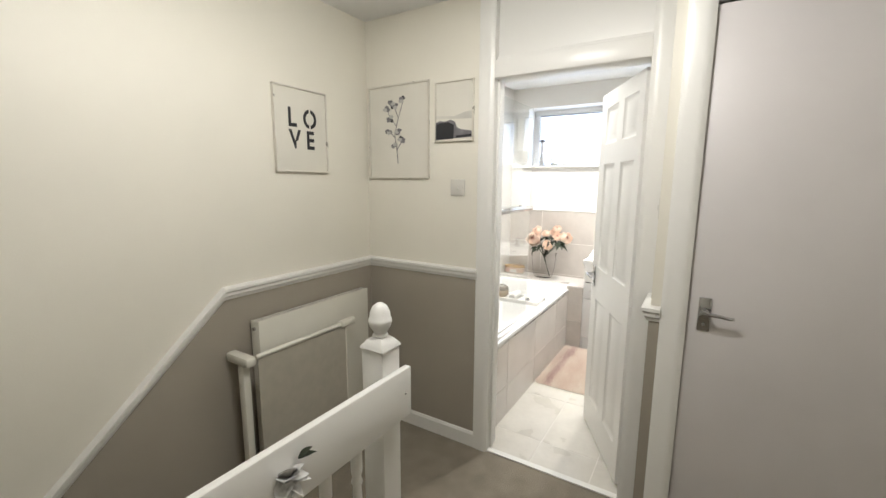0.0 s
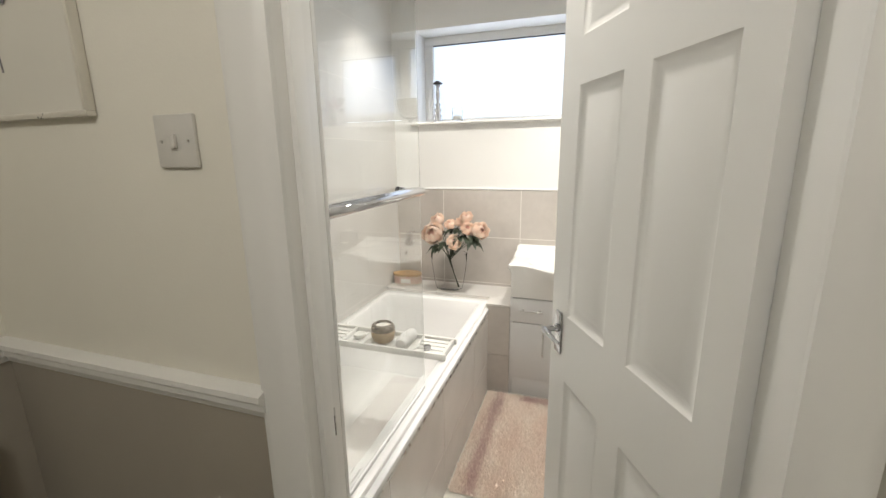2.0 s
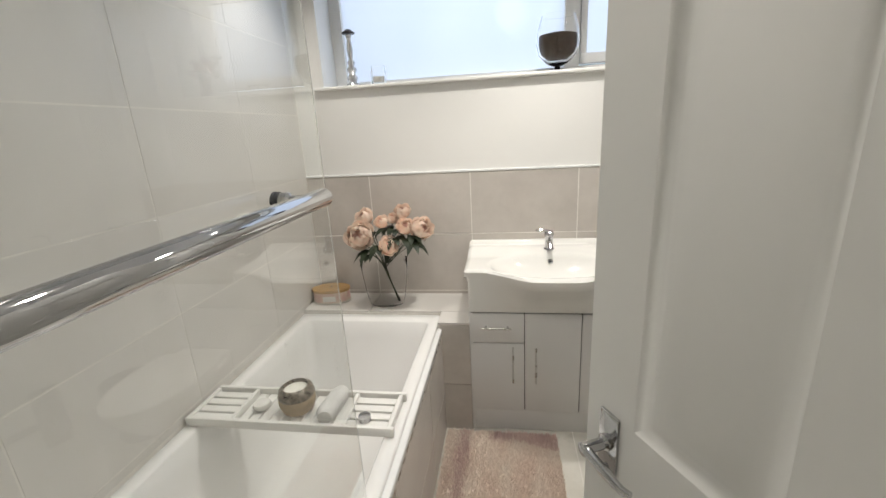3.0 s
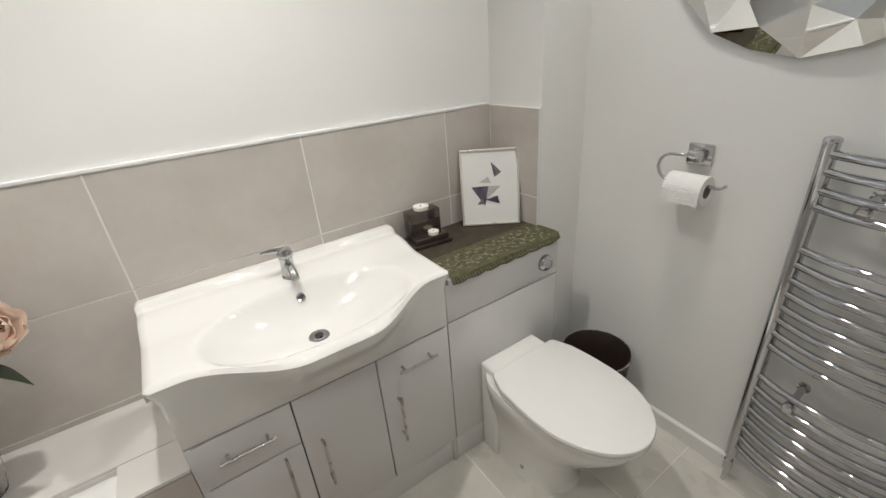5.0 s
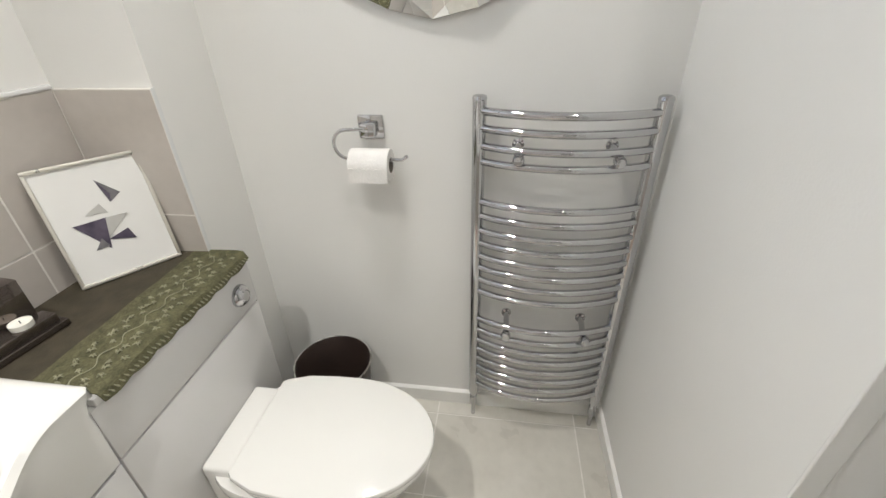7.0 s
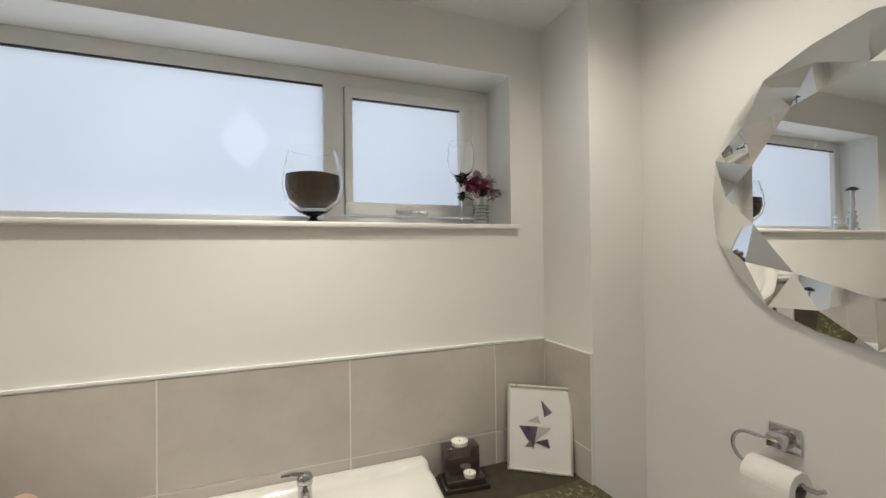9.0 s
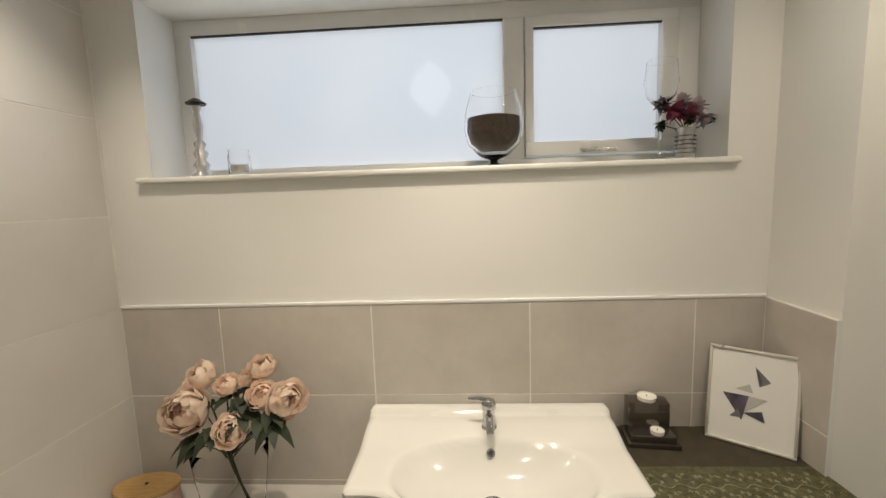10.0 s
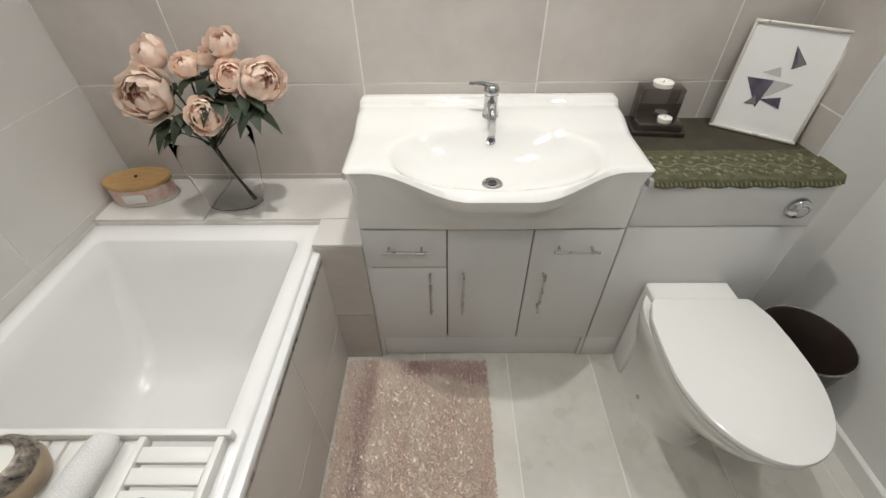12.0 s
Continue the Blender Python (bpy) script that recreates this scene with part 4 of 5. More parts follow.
# ---- toilet roll holder and roll ----
holder = thing("toilet_roll_holder", (EAST, -0.70, 1.08), "chrome toilet roll holder with a square wall plate", "toilet roll holder")
part("plate", box(EAST - 0.010, EAST - 0.0005, -0.727, -0.655, 1.048, 1.112, 0.004), "chrome", holder)
part("boss", box(EAST - 0.052, EAST - 0.009, -0.712, -0.672, 1.062, 1.098, 0.006), "chrome", holder)
HX = EAST - 0.062
part("arm", tube([(EAST - 0.045, -0.69, 1.084), (HX, -0.66, 1.086)] + [(HX, -0.640 + 0.040 * math.sin(radians(k)), 1.0465 + 0.0395 * math.cos(radians(k))) for k in range(0, 181, 15)] + [(HX, -0.65, 1.007), (HX, -0.785, 1.007), (HX, -0.80, 1.018)], 0.0048, 10), "chrome", holder, smooth=60)
RX = Matrix.Rotation(radians(90), 4, "X")
paper = thing("toilet_roll", (HX, -0.715, 0.94), "white toilet paper roll on the chrome holder", "toilet roll")
part("paper", lathe([(0.020, 0), (0.043, 0), (0.044, 0.003), (0.044, 0.105), (0.043, 0.108), (0.020, 0.108)], (HX, -0.645, 0.992), 32, m=RX, cap=False), "tissue", paper)
part("core", lathe([(0.0195, -0.0005), (0.021, -0.0005), (0.021, 0.1085), (0.0195, 0.1085), (0.0195, -0.0005)], (HX, -0.645, 0.992), 24, m=RX, cap=False), "card", paper)
part("loose_sheet", box(HX - 0.0445, HX - 0.0430, -0.752, -0.646, 0.955, 0.995), "tissue", paper)

# ---- faceted wall mirror ----
mir = thing("wall_mirror", (EAST, -0.872, 1.69), "round wall mirror framed by faceted mirror triangles", "mirror")
MM = on_east(EAST, -0.872, 1.69)
NM, RI, RO = 10, 0.245, 0.355


def pol(r, a, z):
    return (r * math.cos(a), r * math.sin(a), z)


b = bmesh.new()
b.faces.new([b.verts.new(pol(RI, 2 * math.pi * (k + 0.5) / NM, 0.026)) for k in range(NM)])
b.transform(MM)
part("centre_mirror", b, "mirror", mir, smooth=None)
for k in range(NM):
    a0, a1 = 2 * math.pi * (k + 0.5) / NM, 2 * math.pi * (k + 1.5) / NM
    am = (a0 + a1) / 2
    i0, i1 = pol(RI, a0, 0.026), pol(RI, a1, 0.026)
    o0, om, o1 = pol(RO, a0, 0.016), pol(RO * 0.985, am, 0.020 if k % 2 else 0.012), pol(RO, a1, 0.016)
    ridge = pol((RI + RO) / 2 * 0.985, am, 0.052 if k % 2 else 0.036)
    for tri in ((i0, i1, ridge), (i0, ridge, o0), (o0, ridge, om), (om, ridge, o1), (ridge, i1, o1)):
        b = bmesh.new()
        q = [b.verts.new(p) for p in tri]
        b.faces.new(q)
        low = [b.verts.new((p[0], p[1], p[2] - 0.004)) for p in tri]
        b.faces.new(low)
        for t in range(3):
            b.faces.new((q[t], q[(t + 1) % 3], low[(t + 1) % 3], low[t]))
        b.transform(MM)
        part("facet", b, "mirror", mir, smooth=None)
b = lathe([(0.0, 0.001), (0.335, 0.001), (0.335, 0.008), (0.0, 0.008)], (0, 0, 0), 40)
b.transform(MM)
part("backing", b, "dark", mir, "dark backing board")

# ---- cloth runner, tealight holder and print on the shelf ----
bm = bmesh.new()
nx, ny = 60, 30
grid = []
for i in range(nx + 1):
    x = 1.640 + 0.477 * i / nx
    col = []
    for j in range(ny + 1):
        s = j / ny * 0.385
        y = -0.012 - s
        z = WZ + 0.003 + 0.0015 * math.sin(x * 40 + y * 25) * (s / 0.385)
        if y < -0.355:
            y, z = -0.362 - 0.010 * (s - 0.343) / 0.04, WZ + 0.004 - (s - 0.343) * (0.42 + 0.13 * abs(math.sin(x * 48)))
        if i > nx - 3:
            z += 0.012 * (i - nx + 3) / 3 * (s / 0.385)
        col.append(bm.verts.new((x, y, z)))
    grid.append(col)
for i in range(nx):
    for j in range(ny):
        f = bm.faces.new((grid[i][j], grid[i + 1][j], grid[i + 1][j + 1], grid[i][j + 1]))
        f.material_index = 0
runner = thing("shelf_runner", (1.88, -0.19, WZ), "olive green cloth runner with an embroidered border", "cloth runner")
border = bm.copy()
bmesh.ops.delete(bm, geom=[f for f in bm.faces if f.calc_center_median().y <= -0.215], context="FACES")
bmesh.ops.delete(border, geom=[f for f in border.faces if f.calc_center_median().y > -0.215], context="FACES")
for b, nm, mt, lb in ((bm, "cloth", "cloth", ""), (border, "border", "lace", "pale green embroidered floral border")):
    r = bmesh.ops.solidify(b, geom=b.faces[:], thickness=0.002)
    part(nm, b, mt, runner, lb, smooth=60)
rnd = random.Random(4)
bm = bmesh.new()
for k in range(66):
    # two scalloped rows of small florets with a thin leafy vine between them
    u = (k % 33) / 32
    x = 1.652 + 0.452 * u + rnd.uniform(-.003, .003)
    wave = math.sin(u * 33 * math.pi / 1.5)
    y = (-0.268 if k < 33 else -0.330) + 0.014 * wave + rnd.uniform(-.006, .006)
    for p in range(5):
        a = p * 1.2566 + rnd.uniform(-.3, .3)
        q = rnd.uniform(0.6, 1.05)
        tube([(x, y, WZ + 0.006), (x + 0.004 * q * math.cos(a), y + 0.005 * q * math.sin(a), WZ + 0.0082), (x + 0.008 * q * math.cos(a), y + 0.010 * q * math.sin(a), WZ + 0.0062)], [0.0008, 0.0019, 0.0006], 5, bm=bm)
tube([(1.648 + 0.46 * t / 90, -0.299 + 0.008 * math.sin(t * 0.52), WZ + 0.0062) for t in range(91)], 0.0013, 5, bm=bm)
for k in range(40):
    x = 1.648 + 0.46 * k / 39
    dz = 0.42 + 0.13 * abs(math.sin(x * 48))
    tube([(x - 0.004, -0.3705, WZ + 0.004 - 0.010 * dz), (x, -0.3735, WZ + 0.004 - 0.024 * dz), (x + 0.004, -0.3705, WZ + 0.004 - 0.036 * dz)], [0.0008, 0.0022, 0.0008], 5, bm=bm)
part("embroidery", bm, "thread", runner, "raised pale embroidery")["kind"] = "stuff"

SHZ = WZ + 0.0055
cup = thing("tealight_holder", (1.74, -0.09, SHZ), "smoked mirror glass tealight holder with two candles", "candle holder")
CM = Matrix.Translation((1.738, -0.085, SHZ)) @ Matrix.Rotation(radians(-6), 4, "Z")
part("base", box(-0.078, 0.072, -0.055, 0.050, 0.0, 0.016, 0.002, m=CM), "smoke", cup)
part("block", box(-0.068, 0.052, -0.010, 0.045, 0.0162, 0.122, 0.002, m=CM), "smoke", cup)
part("low_block", box(-0.068, 0.060, -0.050, -0.0104, 0.0162, 0.038, 0.002, m=CM), "smoke", cup)
for x, y, z in ((-0.008, 0.018, 0.1222), (0.010, -0.030, 0.0382)):
    k = 1.35 if z > 0.1 else 0.95
    b = lathe([(0, 0), (0.020 * k, 0), (0.021 * k, 0.012), (0.019 * k, 0.012), (0.018 * k, 0.009), (0, 0.009)], (x, y, z), 20)
    b.transform(CM)
    t = part("tealight", b, "wax", cup, "white tealight candle")
    b = tube([(x, y, z + 0.008), (x, y, z + 0.015)], 0.001, 6)
    b.transform(CM)
    part("wick", b, "ink", t)


def framed(name, m, w, h, depth, rail, frame_mat, label, paper_mat="paper"):
    """A picture: drawing x right, y up, z out, the corner at the origin."""
    ob = thing(name, m.translation, label, "picture")
    for a in ((0, w, 0, rail), (0, w, h - rail, h), (0, rail, rail, h - rail), (w - rail, w, rail, h - rail)):
        part("frame_rail", box(a[0], a[1], a[2], a[3], 0, depth, 0.0025, m=m), frame_mat, ob)
    part("print", box(rail * .5, w - rail * .5, rail * .5, h - rail * .5, 0.001, depth * 0.55, m=m), paper_mat, ob, "printed sheet", smooth=None)
    return ob, depth * 0.55 + 0.0006


def ink(ob, m, z, outline, mat="ink", name="motif"):
    b = prism(outline, z, z + 0.0005)
    b.transform(m)
    return part(name, b, mat, ob, smooth=None)


# leaning geometric print, turned across the corner
A = Vector((1.918, -0.058, SHZ))
ang = radians(-36)
PMt = Matrix.Translation(A) @ Matrix.Rotation(ang, 4, "Z") @ Matrix.Rotation(radians(90 - 10), 4, "X")
PW, PH = 0.222, 0.288
gp, zz = framed("geometric_print", PMt, PW, PH, 0.014, 0.008, "frame_silver", "small silver-framed geometric print leaning on the shelf")
ink(gp, PMt, zz, [(0.040, 0.148), (0.106, 0.150), (0.090, 0.074)], "ink_violet")
ink(gp, PMt, zz + .0006, [(0.095, 0.100), (0.150, 0.148), (0.105, 0.150)], "paper_grey")
ink(gp, PMt, zz + .0012, [(0.092, 0.098), (0.138, 0.112), (0.146, 0.082)], "ink_violet")
ink(gp, PMt, zz + .0006, [(0.060, 0.080), (0.080, 0.105), (0.090, 0.082)], "ink_grey")
ink(gp, PMt, zz, [(0.070, 0.165), (0.105, 0.185), (0.115, 0.160)], "paper_grey")
ink(gp, PMt, zz, [(0.116, 0.240), (0.128, 0.182), (0.155, 0.200)], "ink_grey")
ink(gp, PMt, zz + .0006, [(0.116, 0.240), (0.134, 0.202), (0.130, 0.183)], "ink_violet")

# ---- flowers in a glass vase on the ledge ----
VC = Vector((0.425, -0.155, LZ + 0.001))
vase = thing("glass_vase", VC, "clear oval glass vase on the tiled ledge", "vase")
part("glass", lathe([(0.0, 0.0), (0.066, 0.0), (0.082, 0.008), (0.093, 0.05), (0.103, 0.12), (0.111, 0.19), (0.115, 0.245), (0.1135, 0.246), (0.112, 0.245), (0.1085, 0.19), (0.1005, 0.12), (0.0905, 0.05), (0.079, 0.012), (0.0, 0.010)],
     VC, 40, sx=1.06, sy=0.72), "thin_glass", vase, smooth=60)


def peony(parent, c, r, tilt, seed, blown=1.0):
    """A full silk bloom: shells of overlapping cupped petals, open at the top."""
    rn = random.Random(seed)
    b = bmesh.new()
    bi = bmesh.new()
    turn = Matrix.Rotation(tilt[1], 4, "Z") @ Matrix.Rotation(tilt[0], 4, "X")
    for ring, (n, shell, tip, half) in enumerate(((3, 0.16, -0.1, 1.0), (4, 0.30, 0.05, 0.8), (5, 0.44, 0.24, 0.70), (6, 0.58, 0.42, 0.64), (6, 0.71, 0.60, 0.62), (7, 0.84, 0.82, 0.56), (6, 0.95, 1.10, 0.62), (5, 1.00, 1.45 * blown, 0.70))):
        for k in range(n):
            a = 2 * math.pi * (k + 0.5 * (ring % 2)) / n + rn.uniform(-0.2, 0.2)
            top = tip + rn.uniform(-0.16, 0.16)
            size = r * shell * rn.uniform(0.92, 1.08)
            tgt = bi if ring < 3 else b
            ph = rn.uniform(0, 6.28)
            g = []
            for u in range(8):
                s = u / 7
                th = 2.75 + (top - 2.75) * s
                row = []
                for v in range(9):
                    q = (v / 8 - 0.5) * 2
                    wid = half * (0.25 + 0.95 * math.sin(math.pi * (0.10 + 0.68 * s)))
                    az = a + q * wid
                    lip = s ** 4
                    tt = th + 0.34 * abs(q) ** 2.4 * s + 0.07 * math.sin(4 * q + ph) * lip
                    rad = size * (1 + 0.13 * lip * (0.6 + ring * 0.10) - 0.10 * abs(q) ** 2 * s + 0.05 * math.sin(3.5 * q + ph) * s)
                    p = Vector((rad * math.sin(tt) * math.cos(az), rad * math.sin(tt) * math.sin(az), rad * math.cos(tt) * 0.92))
                    row.append(tgt.verts.new(c + turn @ p))
                g.append(row)
            for u in range(7):
                for v in range(8):
                    tgt.faces.new((g[u][v], g[u + 1][v], g[u + 1][v + 1], g[u][v + 1]))
    f = part("bloom", b, "petal", parent, "peach pink layered bloom", smooth=180)
    part("heart", bi, "petal_in", f, "deeper pink heart petals", smooth=180)
    return f


def leaf_sheet(b, base, way, length, width, droop):
    way = Vector(way).normalized()
    side = way.cross(Vector((0, 0, 1))).normalized()
    rows = []
    for i in range(6):
        s = i / 5
        w = width * math.sin(math.pi * (0.06 + 0.94 * s) ** 0.8) * 0.5
        c = base + way * length * s + Vector((0, 0, -droop * length * s * s))
        rows.append([b.verts.new(c - side * w + Vector((0, 0, 0.15 * w))), b.verts.new(c - Vector((0, 0, 0.1 * w))), b.verts.new(c + side * w + Vector((0, 0, 0.15 * w)))])
    for a, d in zip(rows, rows[1:]):
        for k in range(2):
            b.faces.new((a[k], a[k + 1], d[k + 1], d[k]))


bouquet = thing("silk_peony_bouquet", VC + Vector((0, 0, 0.012)), "peach pink silk peonies leaning in the glass vase", "flowers")
BLOOMS = [((0.330, -0.205, 0.950), 0.072, (1.10, 0.05)), ((0.482, -0.230, 0.905), 0.050, (1.05, 0.35)), ((0.640, -0.185, 0.975), 0.060, (1.15, 0.85)),
          ((0.555, -0.175, 0.985), 0.047, (0.85, 0.35)), ((0.535, -0.120, 1.050), 0.044, (0.45, 0.2)), ((0.428, -0.140, 1.005), 0.037, (0.55, 0.1)),
          ((0.338, -0.130, 1.025), 0.052, (0.75, -0.7)), ((0.482, -0.115, 1.015), 0.033, (0.4, 0.3))]
foot = Vector((0.490, -0.165, LZ + 0.022))
knot = Vector((0.436, -0.170, 0.775))
for k, (c, r, tilt) in enumerate(BLOOMS):
    c = Vector(c)
    mid = (knot + c) / 2 + Vector((0, 0, 0.012))
    part("stem", tube([foot + Vector((0.003 * (k % 3), 0.003 * (k // 3), 0)), (foot + knot) / 2, knot + Vector((0.004 * (k % 3 - 1), 0.004 * (k // 3 - 1), 0)), mid, c - Vector((0, 0, r * 0.35))], [0.0035, 0.0035, 0.003, 0.0025, 0.003], 7), "stem", bouquet)
    peony(bouquet, c, r * 0.9, tilt, 20 + k, 1.0 if k != 0 else 1.1)
rn = random.Random(9)
LEAVES = [(0.37, -0.21, 0.875, -0.7, -0.5), (0.40, -0.235, 0.86, -0.9, -0.3), (0.45, -0.16, 0.93, 0.2, 0.4), (0.56, -0.20, 0.93, 0.9, -0.6), (0.60, -0.215, 0.915, 0.5, -0.9), (0.585, -0.16, 0.93, 1.0, 0.0),
          (0.40, -0.18, 0.955, -0.4, 0.2), (0.50, -0.19, 0.935, 0.3, -0.5), (0.46, -0.13, 0.97, 0.0, 0.6), (0.52, -0.14, 0.96, 0.8, 0.4), (0.36, -0.16, 0.93, -0.8, 0.3), (0.425, -0.215, 0.90, -0.3, -0.8), (0.50, -0.17, 0.97, 0.1, -0.3), (0.445, -0.15, 0.965, -0.3, -0.2), (0.59, -0.19, 0.945, 0.4, -0.4)]
for x, y, z, wx, wy in LEAVES:
    b = bmesh.new()
    for k in range(3):
        a = (k - 1) * 0.7
        leaf_sheet(b, Vector((x, y, z)), (wx * math.cos(a) - wy * math.sin(a), wx * math.sin(a) + wy * math.cos(a), 0.15), rn.uniform(0.055, 0.085), rn.uniform(0.036, 0.052), rn.uniform(0.5, 1.1))
    part("leaf", b, "leaf", bouquet, smooth=180)
    part("leaf_stalk", tube([knot + Vector((0, 0, 0.01)), (knot + Vector((x, y, z))) / 2 + Vector((0, 0, 0.01)), Vector((x, y, z))], 0.0018, 6), "stem", bouquet)

# ---- oval candle tin ----
tin = thing("candle_tin", (0.105, -0.115, LZ), "oval pink candle tin with a bamboo lid", "candle tin")
TM = Matrix.Rotation(radians(8), 4, "Z")
TC = (0.108, -0.118, LZ + 0.001)
part("tin", lathe([(0.0, 0.0), (0.096, 0.0), (0.099, 0.004), (0.099, 0.058), (0.096, 0.060), (0.0, 0.060)], TC, 40, m=TM, sy=0.62), "tin_pink", tin)
part("base_band", lathe([(0.0995, 0.001), (0.101, 0.002), (0.101, 0.008), (0.0995, 0.009)], TC, 40, m=TM, sy=0.62, cap=False), "frame_silver", tin)
part("lid", lathe([(0.0, 0.0605), (0.101, 0.0605), (0.103, 0.064), (0.103, 0.074), (0.100, 0.077), (0.0, 0.077)], TC, 40, m=TM, sy=0.62), "wood", tin, "light bamboo lid")
part("label", box(-0.034, 0.034, -0.0635, -0.0612, 0.016, 0.046, 0.002, m=Matrix.Translation(TC) @ TM), "paper", tin, "cream paper label")
part("knob", lathe([(0.004, 0.077), (0.006, 0.081), (0.0, 0.083)], TC, 12), "dark", tin)

# ---- bath mat ----
rn = random.Random(12)
MX0, MX1, MY0, MY1 = 0.745, 1.255, -1.205, -0.395
mat_ = thing("bath_mat", (1.01, -0.8, 0), "fluffy pinkish beige bath mat with darker bands", "bath mat")
part("backing", box(MX0, MX1, MY0, MY1, 0.0005, 0.010, 0.004), "rug", mat_)


def tufts(x0, x1, y0, y1, count, hi, zones):
    vs, fs = [], []
    for _ in range(count):
        x, y = rn.uniform(x0, x1), rn.uniform(y0, y1)
        if not zones(x, y):
            continue
        a, r, h = rn.uniform(0, 6.28), rn.uniform(0.0022, 0.0040), rn.uniform(0.6, 1) * hi
        lx, ly = rn.gauss(0, 0.005), rn.gauss(0, 0.005)
        n = len(vs)
        for k in range(3):
            vs.append((x + r * math.cos(a + k * 2.094), y + r * math.sin(a + k * 2.094), 0.008))
        vs.append((x + lx, y + ly, 0.008 + h))
        fs += [(n, n + 1, n + 3), (n + 1, n + 2, n + 3), (n + 2, n, n + 3)]
    b = bmesh.new()
    q = [b.verts.new(v) for v in vs]
    for f in fs:
        b.faces.new([q[i] for i in f])
    return b


def pink_zone(x, y):
    edge = 0.018 * math.sin(x * 23 + y * 17) + rn.gauss(0, 0.008)
    return (MX0 + 0.06 < x + 0.25 * edge + rn.gauss(0, 0.012) < MX0 + 0.105) or (y + edge > MY1 - 0.085 + 0.25 * max(0, MX1 - 0.12 - x) and x + edge > MX0 + 0.22)


part("pale_field", tufts(MX0, MX1, MY0, MY1, 30000, 0.024, lambda x, y: not pink_zone(x, y)), "rug", mat_, "beige tufted pile", smooth=None)["kind"] = "stuff"
part("pink_band", tufts(MX0, MX1, MY0, MY1, 30000, 0.024, pink_zone), "rug_pink", mat_, "dusty pink tufted bands", smooth=None)["kind"] = "stuff"

# ---- things on the window sill ----
SLZ = WZ0
stick = thing("glass_candlestick", (0.29, 0.07, SLZ), "tall clear glass candlestick with a dark cap", "candlestick")
SC = (0.29, 0.065, SLZ)
part("stem", lathe([(0, 0), (0.036, 0), (0.034, 0.010), (0.020, 0.020), (0.026, 0.042), (0.016, 0.058), (0.024, 0.080), (0.013, 0.096), (0.019, 0.112), (0.010, 0.125), (0.015, 0.17), (0.010, 0.215), (0.016, 0.235), (0, 0.238)], SC, 20), "silver_glass", stick, smooth=70)
part("cap", lathe([(0.0, 0.238), (0.030, 0.240), (0.032, 0.245), (0.010, 0.260), (0.0, 0.261)], SC, 20), "dark", stick, "dark metal cap", smooth=50)
jar = thing("glass_jar", (0.425, 0.06, SLZ), "small clear glass jar with a pale band", "jar")
part("glass", lathe([(0, 0), (0.032, 0), (0.036, 0.006), (0.036, 0.066), (0.033, 0.070), (0.033, 0.086), (0.0305, 0.086), (0.0305, 0.008), (0, 0.007)], (0.425, 0.06, SLZ), 24), "glass", jar, smooth=50)
part("filling", lathe([(0, 0.010), (0.029, 0.010), (0.029, 0.036), (0, 0.038)], (0.425, 0.06, SLZ), 20), "wax", jar)
gob = thing("glass_hurricane_bowl", (1.28, 0.06, SLZ), "large footed glass bowl half full of brown potpourri", "glass bowl")
GC = (1.28, 0.062, SLZ)
part("glass", lathe([(0, 0), (0.046, 0), (0.048, 0.004), (0.014, 0.012), (0.012, 0.020), (0.045, 0.032), (0.085, 0.070), (0.096, 0.115), (0.092, 0.17), (0.074, 0.235), (0.0715, 0.235), (0.089, 0.17), (0.093, 0.115), (0.082, 0.073), (0.043, 0.037), (0, 0.032)], GC, 32), "glass", gob, smooth=60)
part("potpourri", lathe([(0, 0.045), (0.04, 0.045), (0.074, 0.075), (0.086, 0.115), (0.084, 0.152), (0.05, 0.160), (0, 0.156)], GC, 28), "potpourri", gob, "dark brown potpourri", smooth=60)
part("foot", lathe([(0, 0.0), (0.03, 0.004), (0.012, 0.013), (0.011, 0.021), (0.03, 0.029), (0, 0.031)], (GC[0], GC[1], SLZ + 0.0005), 24), "dark", gob, "dark glass foot", smooth=60)
wine = thing("wine_glass", (1.80, 0.06, SLZ), "clear long-stemmed wine glass", "wine glass")
part("glass", lathe([(0, 0), (0.036, 0.001), (0.035, 0.003), (0.005, 0.009), (0.0045, 0.150), (0.012, 0.160), (0.042, 0.195), (0.050, 0.235), (0.044, 0.30), (0.0425, 0.30), (0.0485, 0.235), (0.0405, 0.197), (0.0, 0.163)], (1.80, 0.05, SLZ), 28), "glass", wine, smooth=60)
pot2 = thing("sill_posy", (1.885, 0.07, SLZ), "small silver pot of dark pink and lilac silk flowers", "flowers")
PC = Vector((1.885, 0.062, SLZ))
part("pot", lathe([(0, 0), (0.028, 0), (0.031, 0.008), (0.024, 0.05), (0.026, 0.085), (0.032, 0.098), (0.029, 0.098), (0.0, 0.09)], PC, 24), "silver_glass", pot2, smooth=60)
bm = bmesh.new()
for i in range(5):
    tube([PC + Vector((0.03 * math.cos(t / 12 * 6.2832), 0.03 * math.sin(t / 12 * 6.2832), 0.02 + 0.013 * i)) * 1 for t in range(13)], 0.0015, 5, bm=bm)
part("bands", bm, "dark", pot2)
